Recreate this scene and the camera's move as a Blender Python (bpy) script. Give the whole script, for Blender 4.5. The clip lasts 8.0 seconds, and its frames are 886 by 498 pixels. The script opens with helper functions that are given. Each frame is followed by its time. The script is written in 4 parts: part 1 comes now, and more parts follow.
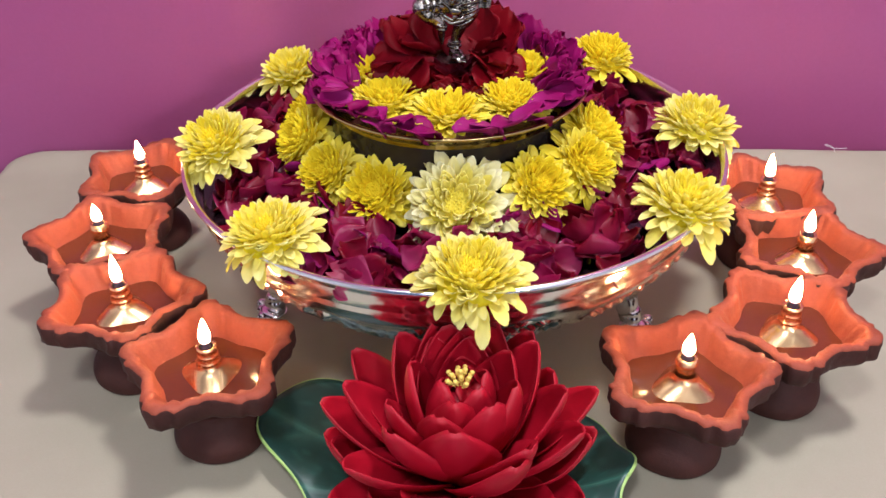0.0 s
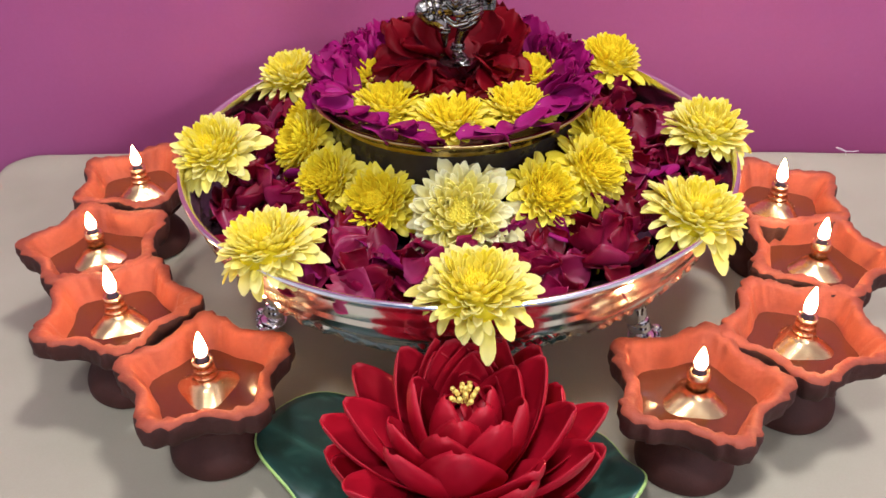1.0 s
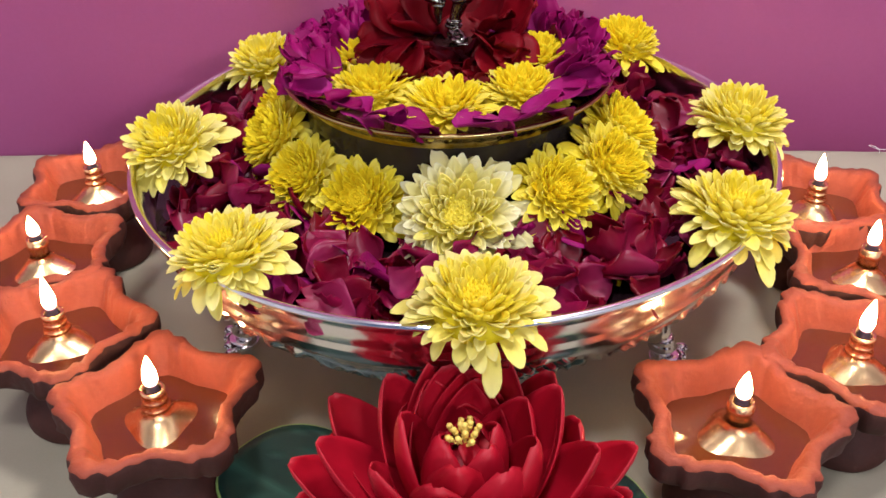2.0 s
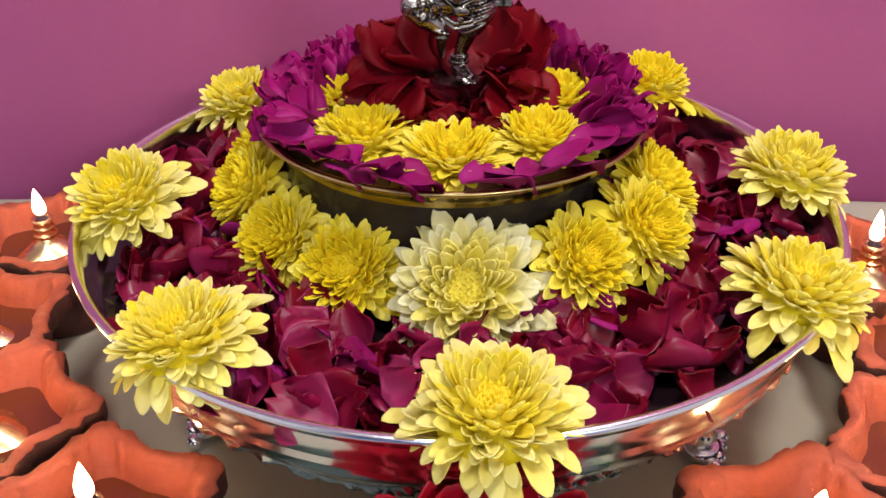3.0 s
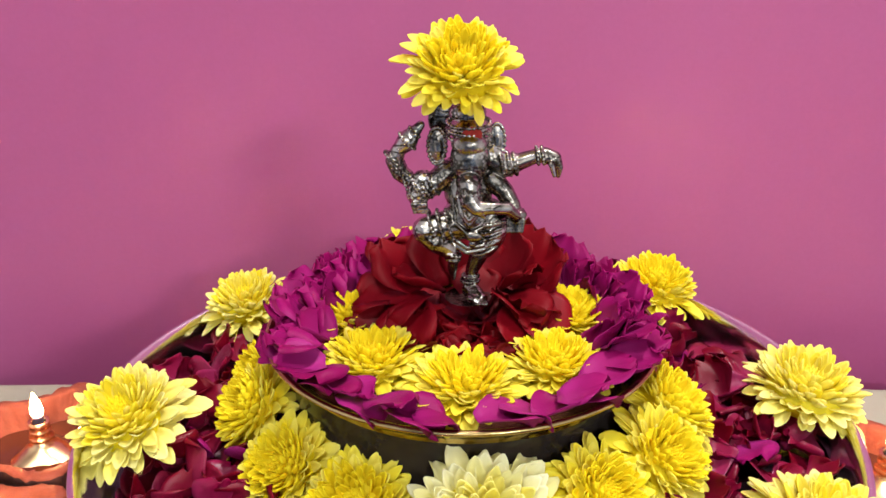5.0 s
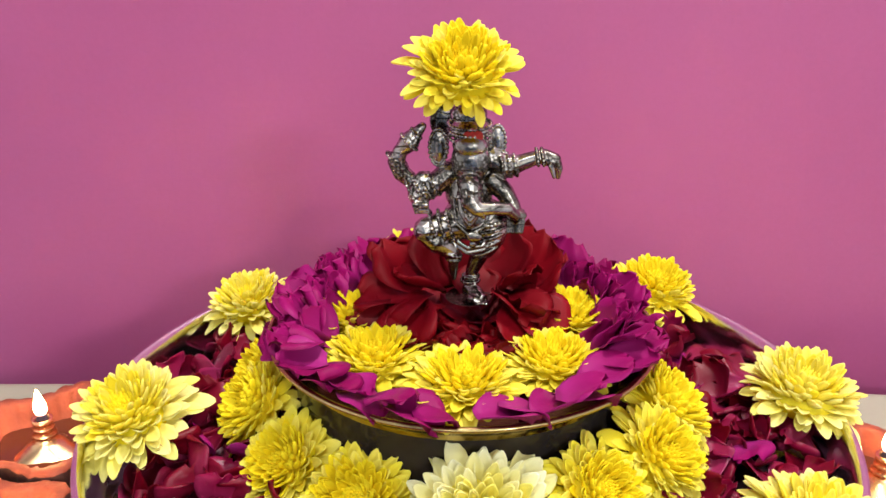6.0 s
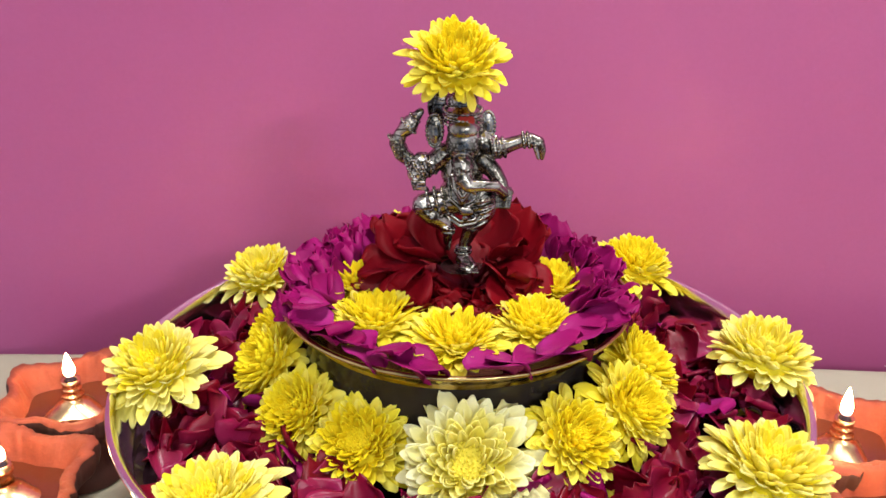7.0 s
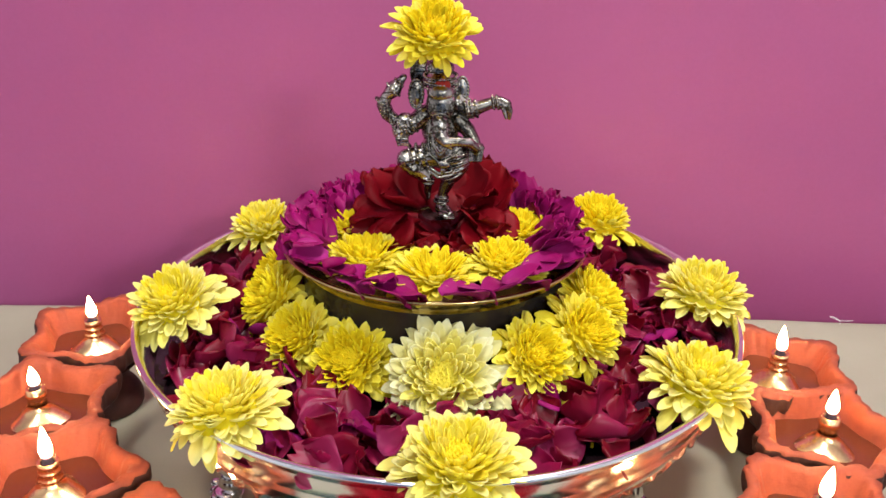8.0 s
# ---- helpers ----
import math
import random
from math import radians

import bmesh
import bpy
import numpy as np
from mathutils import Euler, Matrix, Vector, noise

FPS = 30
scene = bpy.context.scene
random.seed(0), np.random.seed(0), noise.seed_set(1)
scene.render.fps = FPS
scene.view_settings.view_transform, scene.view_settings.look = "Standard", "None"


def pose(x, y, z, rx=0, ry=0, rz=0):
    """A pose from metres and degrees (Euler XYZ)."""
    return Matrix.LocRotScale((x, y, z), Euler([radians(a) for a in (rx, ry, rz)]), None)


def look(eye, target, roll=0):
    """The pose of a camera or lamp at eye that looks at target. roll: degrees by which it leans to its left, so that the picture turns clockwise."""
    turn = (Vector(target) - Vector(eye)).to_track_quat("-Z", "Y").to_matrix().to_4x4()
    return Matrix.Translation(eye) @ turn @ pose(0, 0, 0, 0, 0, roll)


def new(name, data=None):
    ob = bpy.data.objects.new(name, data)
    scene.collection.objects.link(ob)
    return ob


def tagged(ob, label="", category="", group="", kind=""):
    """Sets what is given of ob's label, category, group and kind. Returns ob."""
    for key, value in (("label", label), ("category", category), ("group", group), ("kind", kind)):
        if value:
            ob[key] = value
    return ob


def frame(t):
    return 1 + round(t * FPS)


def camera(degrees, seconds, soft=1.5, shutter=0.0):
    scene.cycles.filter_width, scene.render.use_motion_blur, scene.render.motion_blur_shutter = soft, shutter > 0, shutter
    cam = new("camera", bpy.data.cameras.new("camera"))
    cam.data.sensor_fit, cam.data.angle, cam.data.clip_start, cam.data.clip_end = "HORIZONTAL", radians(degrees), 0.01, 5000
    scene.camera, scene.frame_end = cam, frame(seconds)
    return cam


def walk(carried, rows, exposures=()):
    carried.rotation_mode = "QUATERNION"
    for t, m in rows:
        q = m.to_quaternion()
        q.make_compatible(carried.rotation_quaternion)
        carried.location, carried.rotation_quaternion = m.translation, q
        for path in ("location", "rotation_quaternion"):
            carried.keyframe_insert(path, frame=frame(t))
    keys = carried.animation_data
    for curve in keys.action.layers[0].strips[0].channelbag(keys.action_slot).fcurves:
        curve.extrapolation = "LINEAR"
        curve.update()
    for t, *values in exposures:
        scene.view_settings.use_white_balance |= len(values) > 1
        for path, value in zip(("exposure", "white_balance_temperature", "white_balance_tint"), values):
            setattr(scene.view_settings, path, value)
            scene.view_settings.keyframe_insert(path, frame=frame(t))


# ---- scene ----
cam = camera(51.2, 8.0)
PATH = [
    (0, (0.017, -0.611, 0.462), (-0.037, 1.052, -0.648), -0.9),
    (0.5, (0.016, -0.605, 0.462), (-0.043, 1.059, -0.646), -1.0),
    (1, (0.016, -0.591, 0.458), (-0.044, 1.069, -0.655), -1.1),
    (1.2, (0.018, -0.581, 0.452), (-0.039, 1.077, -0.664), -1.2),
    (2.3, (0.01, -0.489, 0.394), (-0.034, 1.194, -0.685), -0.9),
    (2.5, (0.008, -0.47, 0.389), (-0.035, 1.22, -0.68), -0.8),
    (3, (0.006, -0.433, 0.377), (-0.024, 1.279, -0.656), -0.3),
    (3.5, (0.0, -0.408, 0.379), (-0.021, 1.339, -0.594), -0.1),
    (4, (-0.004, -0.402, 0.39), (-0.025, 1.385, -0.509), -0.0),
    (4.5, (-0.003, -0.403, 0.408), (-0.018, 1.418, -0.419), -0.0),
    (5, (-0.004, -0.408, 0.413), (-0.018, 1.437, -0.359), 0.1),
    (6.5, (-0.003, -0.427, 0.412), (-0.023, 1.424, -0.347), 0.6),
    (7, (0.001, -0.468, 0.421), (-0.021, 1.378, -0.348), 0.8),
    (7.5, (0.006, -0.508, 0.428), (-0.01, 1.331, -0.356), 1.1),
    (8, (0.011, -0.549, 0.431), (0.003, 1.282, -0.372), 1.1),
]
walk(cam, [(t, look(eye, target, roll)) for t, eye, target, roll in PATH],
     [(0.0, -0.02, 5950, 15), (1.2, -0.02, 5950, 15), (2.5, -0.21, 6300, 16), (3.0, -0.18, 6300, 15), (3.5, -0.03, 6400, 14), (4.5, 0.19, 6300, 8), (6.5, 0.25, 6250, 6), (8.0, 0.08, 6250, 5)])

# ---------------------------------------------------------------- world and lights
world = bpy.data.worlds.new("world")
scene.world = world
world.use_nodes = True
world.node_tree.nodes["Background"].inputs[0].default_value = (0.5, 0.55, 0.65, 1)
world.node_tree.nodes["Background"].inputs[1].default_value = 0.05

FLOOR, CEIL, WALL_N, WALL_S, WALL_E, WALL_W = -0.75, 1.85, 0.36, -3.2, 1.9, -1.7


def area(name, at, aim, sx, sy, power, colour):
    data = bpy.data.lights.new(name, "AREA")
    data.shape, data.size, data.size_y, data.energy, data.color = "RECTANGLE", sx, sy, power, colour
    ob = new(name, data)
    ob.matrix_world = look(at, aim)
    return ob


LAMP_TOP = (0.40, 0.02, CEIL - 0.035)
# place of an added fill light, over the middle of the room
FILL_MID = (-0.25, -1.0)
LAMP_FAR = (1.30, WALL_S + 0.10, 1.66)
WIN = (-0.55, 0.95, 0.45, 1.55)  # the window's x and z range in the south wall
area("ceiling_panel_light", LAMP_TOP, (0.40, 0.021, 0), 0.24, 0.24, 27, (1.0, 0.95, 0.90))
area("tube_lamp_light", LAMP_FAR, (0.0, 0.0, 0.2), 0.6, 0.10, 52, (1.0, 0.97, 0.94))
area("window_light", ((WIN[0] + WIN[1]) / 2, WALL_S + 0.01, (WIN[2] + WIN[3]) / 2), (0.15, 0.0, 0.45), WIN[1] - WIN[0], WIN[3] - WIN[2], 12, (1.0, 0.98, 0.95))
# added fill that brightens flower fronts and wall, not the cloth under the bowl
area("middle_fill_light", (FILL_MID[0], FILL_MID[1], CEIL - 0.035), (FILL_MID[0], FILL_MID[1] + 0.001, 0), 0.24, 0.24, 19, (1.0, 0.97, 0.94))


# ---------------------------------------------------------------- materials
def ramp(nt, stops):
    n = nt.nodes.new("ShaderNodeValToRGB")
    e = n.color_ramp.elements
    e[0].position, e[0].color = stops[0][0], (*stops[0][1], 1)
    e[1].position, e[1].color = stops[-1][0], (*stops[-1][1], 1)
    for p, c in stops[1:-1]:
        k = e.new(p)
        k.color = (*c, 1)
    return n


def noise_node(nt, scale, detail=4.0, rough=0.55, coord="Object", stretch=None):
    tc = nt.nodes.new("ShaderNodeTexCoord")
    n = nt.nodes.new("ShaderNodeTexNoise")
    n.inputs["Scale"].default_value, n.inputs["Detail"].default_value, n.inputs["Roughness"].default_value = scale, detail, rough
    out = tc.outputs[coord]
    if stretch:
        mp = nt.nodes.new("ShaderNodeMapping")
        mp.inputs["Scale"].default_value = stretch
        nt.links.new(out, mp.inputs[0])
        out = mp.outputs[0]
    nt.links.new(out, n.inputs["Vector"])
    return n


def math_node(nt, op, a, b):
    n = nt.nodes.new("ShaderNodeMath")
    n.operation = op
    for i, v in enumerate((a, b)):
        if isinstance(v, (int, float)):
            n.inputs[i].default_value = v
        else:
            nt.links.new(v, n.inputs[i])
    return n.outputs[0]


def mix_colour(nt, fac, a, b, blend="MIX"):
    n = nt.nodes.new("ShaderNodeMix")
    n.data_type, n.blend_type = "RGBA", blend
    for sock, v in ((n.inputs[0], fac), (n.inputs[6], a), (n.inputs[7], b)):
        if isinstance(v, (int, float)):
            sock.default_value = v
        elif isinstance(v, tuple):
            sock.default_value = (*v, 1)
        else:
            nt.links.new(v, sock)
    return n.outputs[2]


def base_mat(name, rough=0.5, metallic=0.0, spec=0.5):
    m = bpy.data.materials.new(name)
    m.use_nodes = True
    nt = m.node_tree
    p = nt.nodes["Principled BSDF"]
    p.inputs["Roughness"].default_value, p.inputs["Metallic"].default_value = rough, metallic
    p.inputs["Specular IOR Level"].default_value = spec
    return m, nt, p


def bump(nt, p, height, strength, distance):
    b = nt.nodes.new("ShaderNodeBump")
    b.inputs["Strength"].default_value, b.inputs["Distance"].default_value = strength, distance
    nt.links.new(height, b.inputs["Height"])
    nt.links.new(b.outputs[0], p.inputs["Normal"])


def surface(name, a, b, scale, rough=0.5, metallic=0.0, fine=0.0, bump_d=0.0005, bump_s=0.4, fine_scale=None, spec=0.5, rough_var=0.1):
    """Two-scale mottled surface between the colours a and b."""
    m, nt, p = base_mat(name, rough, metallic, spec)
    n1 = noise_node(nt, scale)
    n2 = noise_node(nt, fine_scale or scale * 9, 5.0, 0.65)
    f = math_node(nt, "ADD", math_node(nt, "MULTIPLY", n1.outputs[0], 0.65), math_node(nt, "MULTIPLY", n2.outputs[0], 0.35))
    r = ramp(nt, [(0.36, a), (0.64, b)])
    nt.links.new(f, r.inputs[0])
    nt.links.new(r.outputs[0], p.inputs["Base Color"])
    nt.links.new(math_node(nt, "ADD", math_node(nt, "MULTIPLY", n2.outputs[0], rough_var * 2), rough - rough_var), p.inputs["Roughness"])
    bump(nt, p, n2.outputs[0], bump_s, bump_d)
    return m


def petal_mat(name, base_stops, tip_stops, rough, spec, trans, vein=0.3, mottle=0.8, joined=False):
    """A petal: colour runs from base to tip, each petal a little different, with lengthwise veins."""
    m, nt, p = base_mat(name, rough, 0.0, spec)
    at = nt.nodes.new("ShaderNodeAttribute")
    at.attribute_name = "along"
    info = nt.nodes.new("ShaderNodeNewGeometry").outputs["Random Per Island"] if joined else nt.nodes.new("ShaderNodeObjectInfo").outputs["Random"]
    rb, rt = ramp(nt, base_stops), ramp(nt, tip_stops)
    nt.links.new(info, rb.inputs[0])
    nt.links.new(info, rt.inputs[0])
    col = mix_colour(nt, at.outputs["Fac"], rb.outputs[0], rt.outputs[0])
    n = noise_node(nt, 90, 3, 0.6, "Object", (0.25, 1.6, 1.0))
    n2 = noise_node(nt, 60, 3, 0.6)
    shade = ramp(nt, [(0.3, (0.86, 0.86, 0.86)), (0.7, (1.0, 1.0, 1.0))])
    nt.links.new(n2.outputs[0], shade.inputs[0])
    col = mix_colour(nt, mottle, col, shade.outputs[0], "MULTIPLY")
    nt.links.new(col, p.inputs["Base Color"])
    bump(nt, p, n.outputs[0], vein, 0.0006)
    if trans:
        t = nt.nodes.new("ShaderNodeBsdfTranslucent")
        nt.links.new(col, t.inputs[0])
        mx = nt.nodes.new("ShaderNodeMixShader")
        mx.inputs[0].default_value = trans
        nt.links.new(p.outputs[0], mx.inputs[1])
        nt.links.new(t.outputs[0], mx.inputs[2])
        nt.links.new(mx.outputs[0], nt.nodes["Material Output"].inputs[0])
    return m


M_WALL = surface("pink_wall_paint", (0.3521, 0.07194, 0.1886), (0.3804, 0.08175, 0.206), 2.2, 0.42, fine_scale=220, bump_d=0.0006, bump_s=0.12, rough_var=0.05)
M_WHITE = surface("white_wall_paint", (0.66, 0.67, 0.68), (0.74, 0.75, 0.76), 1.5, 0.7, bump_s=0.1)
M_BLUE = surface("blue_wall_paint", (0.14, 0.22, 0.36), (0.18, 0.27, 0.42), 1.5, 0.7, bump_s=0.1)
M_FLOOR = surface("floor_stone", (0.17, 0.24, 0.36), (0.24, 0.31, 0.43), 3, 0.35, bump_s=0.1)
M_WOOD = surface("table_wood", (0.16, 0.08, 0.04), (0.26, 0.14, 0.07), 9, 0.5)
M_CLOTH = surface("cream_cloth", (0.3045, 0.2835, 0.2078), (0.3528, 0.3276, 0.245), 6, 0.62, fine_scale=900, bump_d=0.0004, bump_s=0.25, spec=0.3)
M_CLAY = surface("terracotta", (0.235, 0.046, 0.022), (0.31, 0.068, 0.034), 28, 0.62, fine_scale=300, bump_d=0.0012, bump_s=0.6, spec=0.3)
# brown clay, darkened further for the shade on the lamps' outsides and pedestals
M_CLAY_SHADED = surface("terracotta_shaded", (0.037, 0.011, 0.008), (0.062, 0.018, 0.013), 40, 0.7, fine_scale=420, bump_d=0.0006, bump_s=0.5, spec=0.3)
M_BRASS = surface("polished_brass", (0.80, 0.52, 0.24), (0.90, 0.66, 0.36), 60, 0.24, 1.0, bump_d=0.0004, bump_s=0.3)
M_URLI = surface("old_brass", (0.42, 0.30, 0.12), (0.66, 0.50, 0.22), 45, 0.2, 1.0, bump_d=0.0004, bump_s=0.2)
# brass whose near-black colour stands in for the dark petals it reflects
M_URLI_BODY = surface("brass_dark_reflection", (0.020, 0.016, 0.015), (0.034, 0.027, 0.025), 30, 0.14, 0.25, bump_d=0.0008, bump_s=0.25, fine_scale=120)
M_SILVER = surface("polished_silver", (0.84, 0.83, 0.84), (0.92, 0.91, 0.91), 30, 0.17, 1.0, bump_d=0.0003, bump_s=0.15, rough_var=0.05)
M_WICK = surface("charred_wick", (0.02, 0.015, 0.03), (0.06, 0.04, 0.07), 400, 0.9)
M_STAMEN = surface("stamen_yellow", (0.70, 0.50, 0.08), (0.82, 0.62, 0.14), 200, 0.55)
M_VERMILION = surface("vermilion_powder", (0.22, 0.010, 0.006), (0.34, 0.018, 0.010), 300, 0.9)

MUM_HEART = petal_mat("mum_petal_golden", [(0, (0.9553, 0.7165, 0.00398)), (1, (0.9652, 0.7762, 0.007961))], [(0, (0.9652, 0.816, 0.009951)), (1, (0.9652, 0.8558, 0.02985))], 0.6, 0.2, 0.42, 0.3, 0.25)
MUM_YELLOW = petal_mat("mum_petal_yellow", [(0, (0.9652, 0.7861, 0.005971)), (1, (0.9652, 0.816, 0.01194))], [(0, (0.9652, 0.8657, 0.0398)), (1, (0.9652, 0.8956, 0.199))], 0.6, 0.2, 0.42, 0.3, 0.25)
MUM_PALE = petal_mat("mum_petal_pale", [(0, (0.9652, 0.8359, 0.02985)), (1, (0.9652, 0.8657, 0.08956))], [(0, (0.9652, 0.9055, 0.2388)), (1, (0.9652, 0.9254, 0.4378))], 0.6, 0.2, 0.42, 0.3, 0.25)
MUM_WHITE = petal_mat("mum_petal_white", [(0, (0.9553, 0.8458, 0.1194)), (1, (0.9553, 0.8757, 0.2189))], [(0, (0.9553, 0.9254, 0.4776)), (1, (0.9553, 0.9453, 0.7165))], 0.6, 0.2, 0.42, 0.3, 0.25)
ROSE_RED = petal_mat("rose_petal_crimson", [(0, (0.2112, 0.0018, 0.0176)), (1, (0.3696, 0.0308, 0.1232))], [(0, (0.1408, 0.0004, 0.0053)), (0.6, (0.1848, 0.0007, 0.0141)), (1, (0.2376, 0.0013, 0.0396))], 0.33, 0.28, 0.14, 0.2)
ROSE_BED = petal_mat("rose_petal_bed", [(0, (0.2112, 0.0018, 0.0176)), (1, (0.3696, 0.0308, 0.1232))], [(0, (0.1408, 0.0004, 0.0053)), (0.6, (0.1848, 0.0007, 0.0141)), (1, (0.2376, 0.0013, 0.0396))], 0.33, 0.28, 0.14, 0.2, joined=True)
ROSE_PINK = petal_mat("rose_petal_magenta", [(0, (0.2700, 0.0054, 0.1170)), (1, (0.3960, 0.0270, 0.2160))], [(0, (0.2160, 0.0007, 0.0630)), (1, (0.2880, 0.0018, 0.1080))], 0.5, 0.16, 0.14, 0.2)
ROSE_DARK = petal_mat("rose_petal_dark_red", [(0, (0.1170, 0.0004, 0.0045)), (1, (0.1620, 0.0007, 0.0072))], [(0, (0.1170, 0.0002, 0.0018)), (1, (0.2070, 0.0005, 0.0054))], 0.5, 0.15, 0.08, 0.2)
LOTUS_RED = petal_mat("lotus_foam_red", [(0, (0.3784, 0.0026, 0.0172)), (1, (0.4128, 0.0034, 0.0206))], [(0, (0.3612, 0.0017, 0.0120)), (1, (0.3956, 0.0026, 0.0163))], 0.5, 0.35, 0.03, 0.06)


def silver_antique():
    """Cast silver: smooth worn faces, and chased patches with tarnish between beads and engraved lines."""
    m, nt, p = base_mat("antique_silver", 0.25, 1.0)
    tc = nt.nodes.new("ShaderNodeTexCoord")
    w = nt.nodes.new("ShaderNodeTexVoronoi")
    w.inputs["Scale"].default_value = 620
    nt.links.new(tc.outputs["Object"], w.inputs["Vector"])
    wave = nt.nodes.new("ShaderNodeTexWave")
    wave.wave_type = "RINGS"
    for key, val in (("Scale", 90), ("Distortion", 6), ("Detail", 2), ("Detail Scale", 1.6)):
        wave.inputs[key].default_value = val
    nt.links.new(tc.outputs["Object"], wave.inputs["Vector"])
    beads = ramp(nt, [(0.34, (1, 1, 1)), (0.64, (0.10, 0.085, 0.065))])
    nt.links.new(w.outputs["Distance"], beads.inputs[0])
    lines = ramp(nt, [(0.10, (0.10, 0.085, 0.065)), (0.26, (1, 1, 1))])
    nt.links.new(wave.outputs["Fac"], lines.inputs[0])
    patch = ramp(nt, [(0.47, (0, 0, 0)), (0.53, (1, 1, 1))])
    nt.links.new(noise_node(nt, 95, 2, 0.5).outputs[0], patch.inputs[0])
    n1 = noise_node(nt, 60, 4, 0.6)
    r = ramp(nt, [(0.34, (0.13, 0.115, 0.095)), (0.50, (0.29, 0.27, 0.235)), (0.66, (0.56, 0.53, 0.48))])
    nt.links.new(n1.outputs[0], r.inputs[0])
    plain = ramp(nt, [(0.44, (0, 0, 0)), (0.52, (1, 1, 1))])
    nt.links.new(noise_node(nt, 48, 2, 0.5).outputs[0], plain.inputs[0])
    etched = mix_colour(nt, patch.outputs[0], lines.outputs[0], beads.outputs[0])
    cut = mix_colour(nt, plain.outputs[0], (1.0, 1.0, 1.0), etched)
    nt.links.new(mix_colour(nt, 0.92, r.outputs[0], cut, "MULTIPLY"), p.inputs["Base Color"])
    bump(nt, p, cut, 0.2, 0.0003)
    return m


def oil():
    m, nt, p = base_mat("lamp_oil", 0.04)
    p.inputs["Base Color"].default_value = (0.10, 0.024, 0.010, 1)
    n = noise_node(nt, 60, 2)
    bump(nt, p, n.outputs[0], 0.1, 0.0006)
    return m


def dark_water():
    m, nt, p = base_mat("still_water", 0.05)
    p.inputs["Base Color"].default_value = (0.022, 0.010, 0.014, 1)
    n = noise_node(nt, 25, 2)
    bump(nt, p, n.outputs[0], 0.15, 0.001)
    return m


def flame_mat():
    m = bpy.data.materials.new("lamp_flame")
    m.use_nodes = True
    nt = m.node_tree
    nt.nodes.remove(nt.nodes["Principled BSDF"])
    e = nt.nodes.new("ShaderNodeEmission")
    at = nt.nodes.new("ShaderNodeAttribute")
    at.attribute_name = "along"
    r = ramp(nt, [(0.0, (0.10, 0.06, 0.30)), (0.16, (0.75, 0.35, 0.18)), (0.35, (1.0, 0.62, 0.24)), (0.8, (1.0, 0.60, 0.22)), (1.0, (1.0, 0.45, 0.10))])
    nt.links.new(at.outputs["Fac"], r.inputs[0])
    nt.links.new(r.outputs[0], e.inputs[0])
    s = ramp(nt, [(0.0, (0.004, 0.004, 0.004)), (0.12, (0.02, 0.02, 0.02)), (0.34, (1, 1, 1)), (1.0, (0.7, 0.7, 0.7))])
    nt.links.new(at.outputs["Fac"], s.inputs[0])
    nt.links.new(math_node(nt, "MULTIPLY", s.outputs[0], FLAME), e.inputs[1])
    nt.links.new(e.outputs[0], nt.nodes["Material Output"].inputs[0])
    return m


def leaf_mat():
    m, nt, p = base_mat("lotus_leaf_green", 0.42)
    n1 = noise_node(nt, 30)
    r = ramp(nt, [(0.3, (0.006, 0.030, 0.025)), (0.7, (0.013, 0.058, 0.044))])
    nt.links.new(n1.outputs[0], r.inputs[0])
    at = nt.nodes.new("ShaderNodeAttribute")
    at.attribute_name = "vein"
    col = mix_colour(nt, at.outputs["Fac"], r.outputs[0], (0.03, 0.11, 0.08))
    nt.links.new(col, p.inputs["Base Color"])
    bump(nt, p, at.outputs["Fac"], 0.5, 0.0008)
    return m


FLAME = 250.0
M_STATUE, M_OIL, M_WATER, M_FLAME, M_LEAF = silver_antique(), oil(), dark_water(), flame_mat(), leaf_mat()
M_LEAF_EDGE = surface("leaf_edge_light_green", (0.30, 0.48, 0.12), (0.42, 0.60, 0.20), 60, 0.5)
M_THREAD = surface("white_thread", (0.75, 0.72, 0.70), (0.85, 0.82, 0.8), 300, 0.8)
M_FIXTURE = surface("white_enamel", (0.75, 0.75, 0.75), (0.82, 0.82, 0.82), 20, 0.4)


# ---------------------------------------------------------------- mesh helpers
def mesh_of(name, verts, faces, material, smooth=True, attrs=()):
    me = bpy.data.meshes.new(name)
    me.from_pydata([tuple(v) for v in verts], [], faces)
    me.materials.append(material)
    if smooth:
        me.polygons.foreach_set("use_smooth", [True] * len(me.polygons))
    for key, values in attrs:
        a = me.attributes.new(key, "FLOAT", "POINT")
        a.data.foreach_set("value", values)
    me.update()
    return me


def empty(name, m, **tags):
    ob = new(name)
    ob.empty_display_size = 0.02
    ob.matrix_world = m
    return tagged(ob, **tags)


def put(name, me, parent=None, m=None, label=""):
    """A mesh object; under parent the pose m is local to it."""
    ob = new(name, me)
    if parent is not None:
        ob.parent = parent
    if m is not None:
        ob.matrix_basis = m
    return tagged(ob, label=label) if label else ob


def part(name, bm, material, parent=None, label="", smooth=True):
    me = bpy.data.meshes.new(name)
    bm.to_mesh(me)
    bm.free()
    me.materials.append(material)
    if smooth:
        me.polygons.foreach_set("use_smooth", [True] * len(me.polygons))
    return put(name, me, parent, None, label)


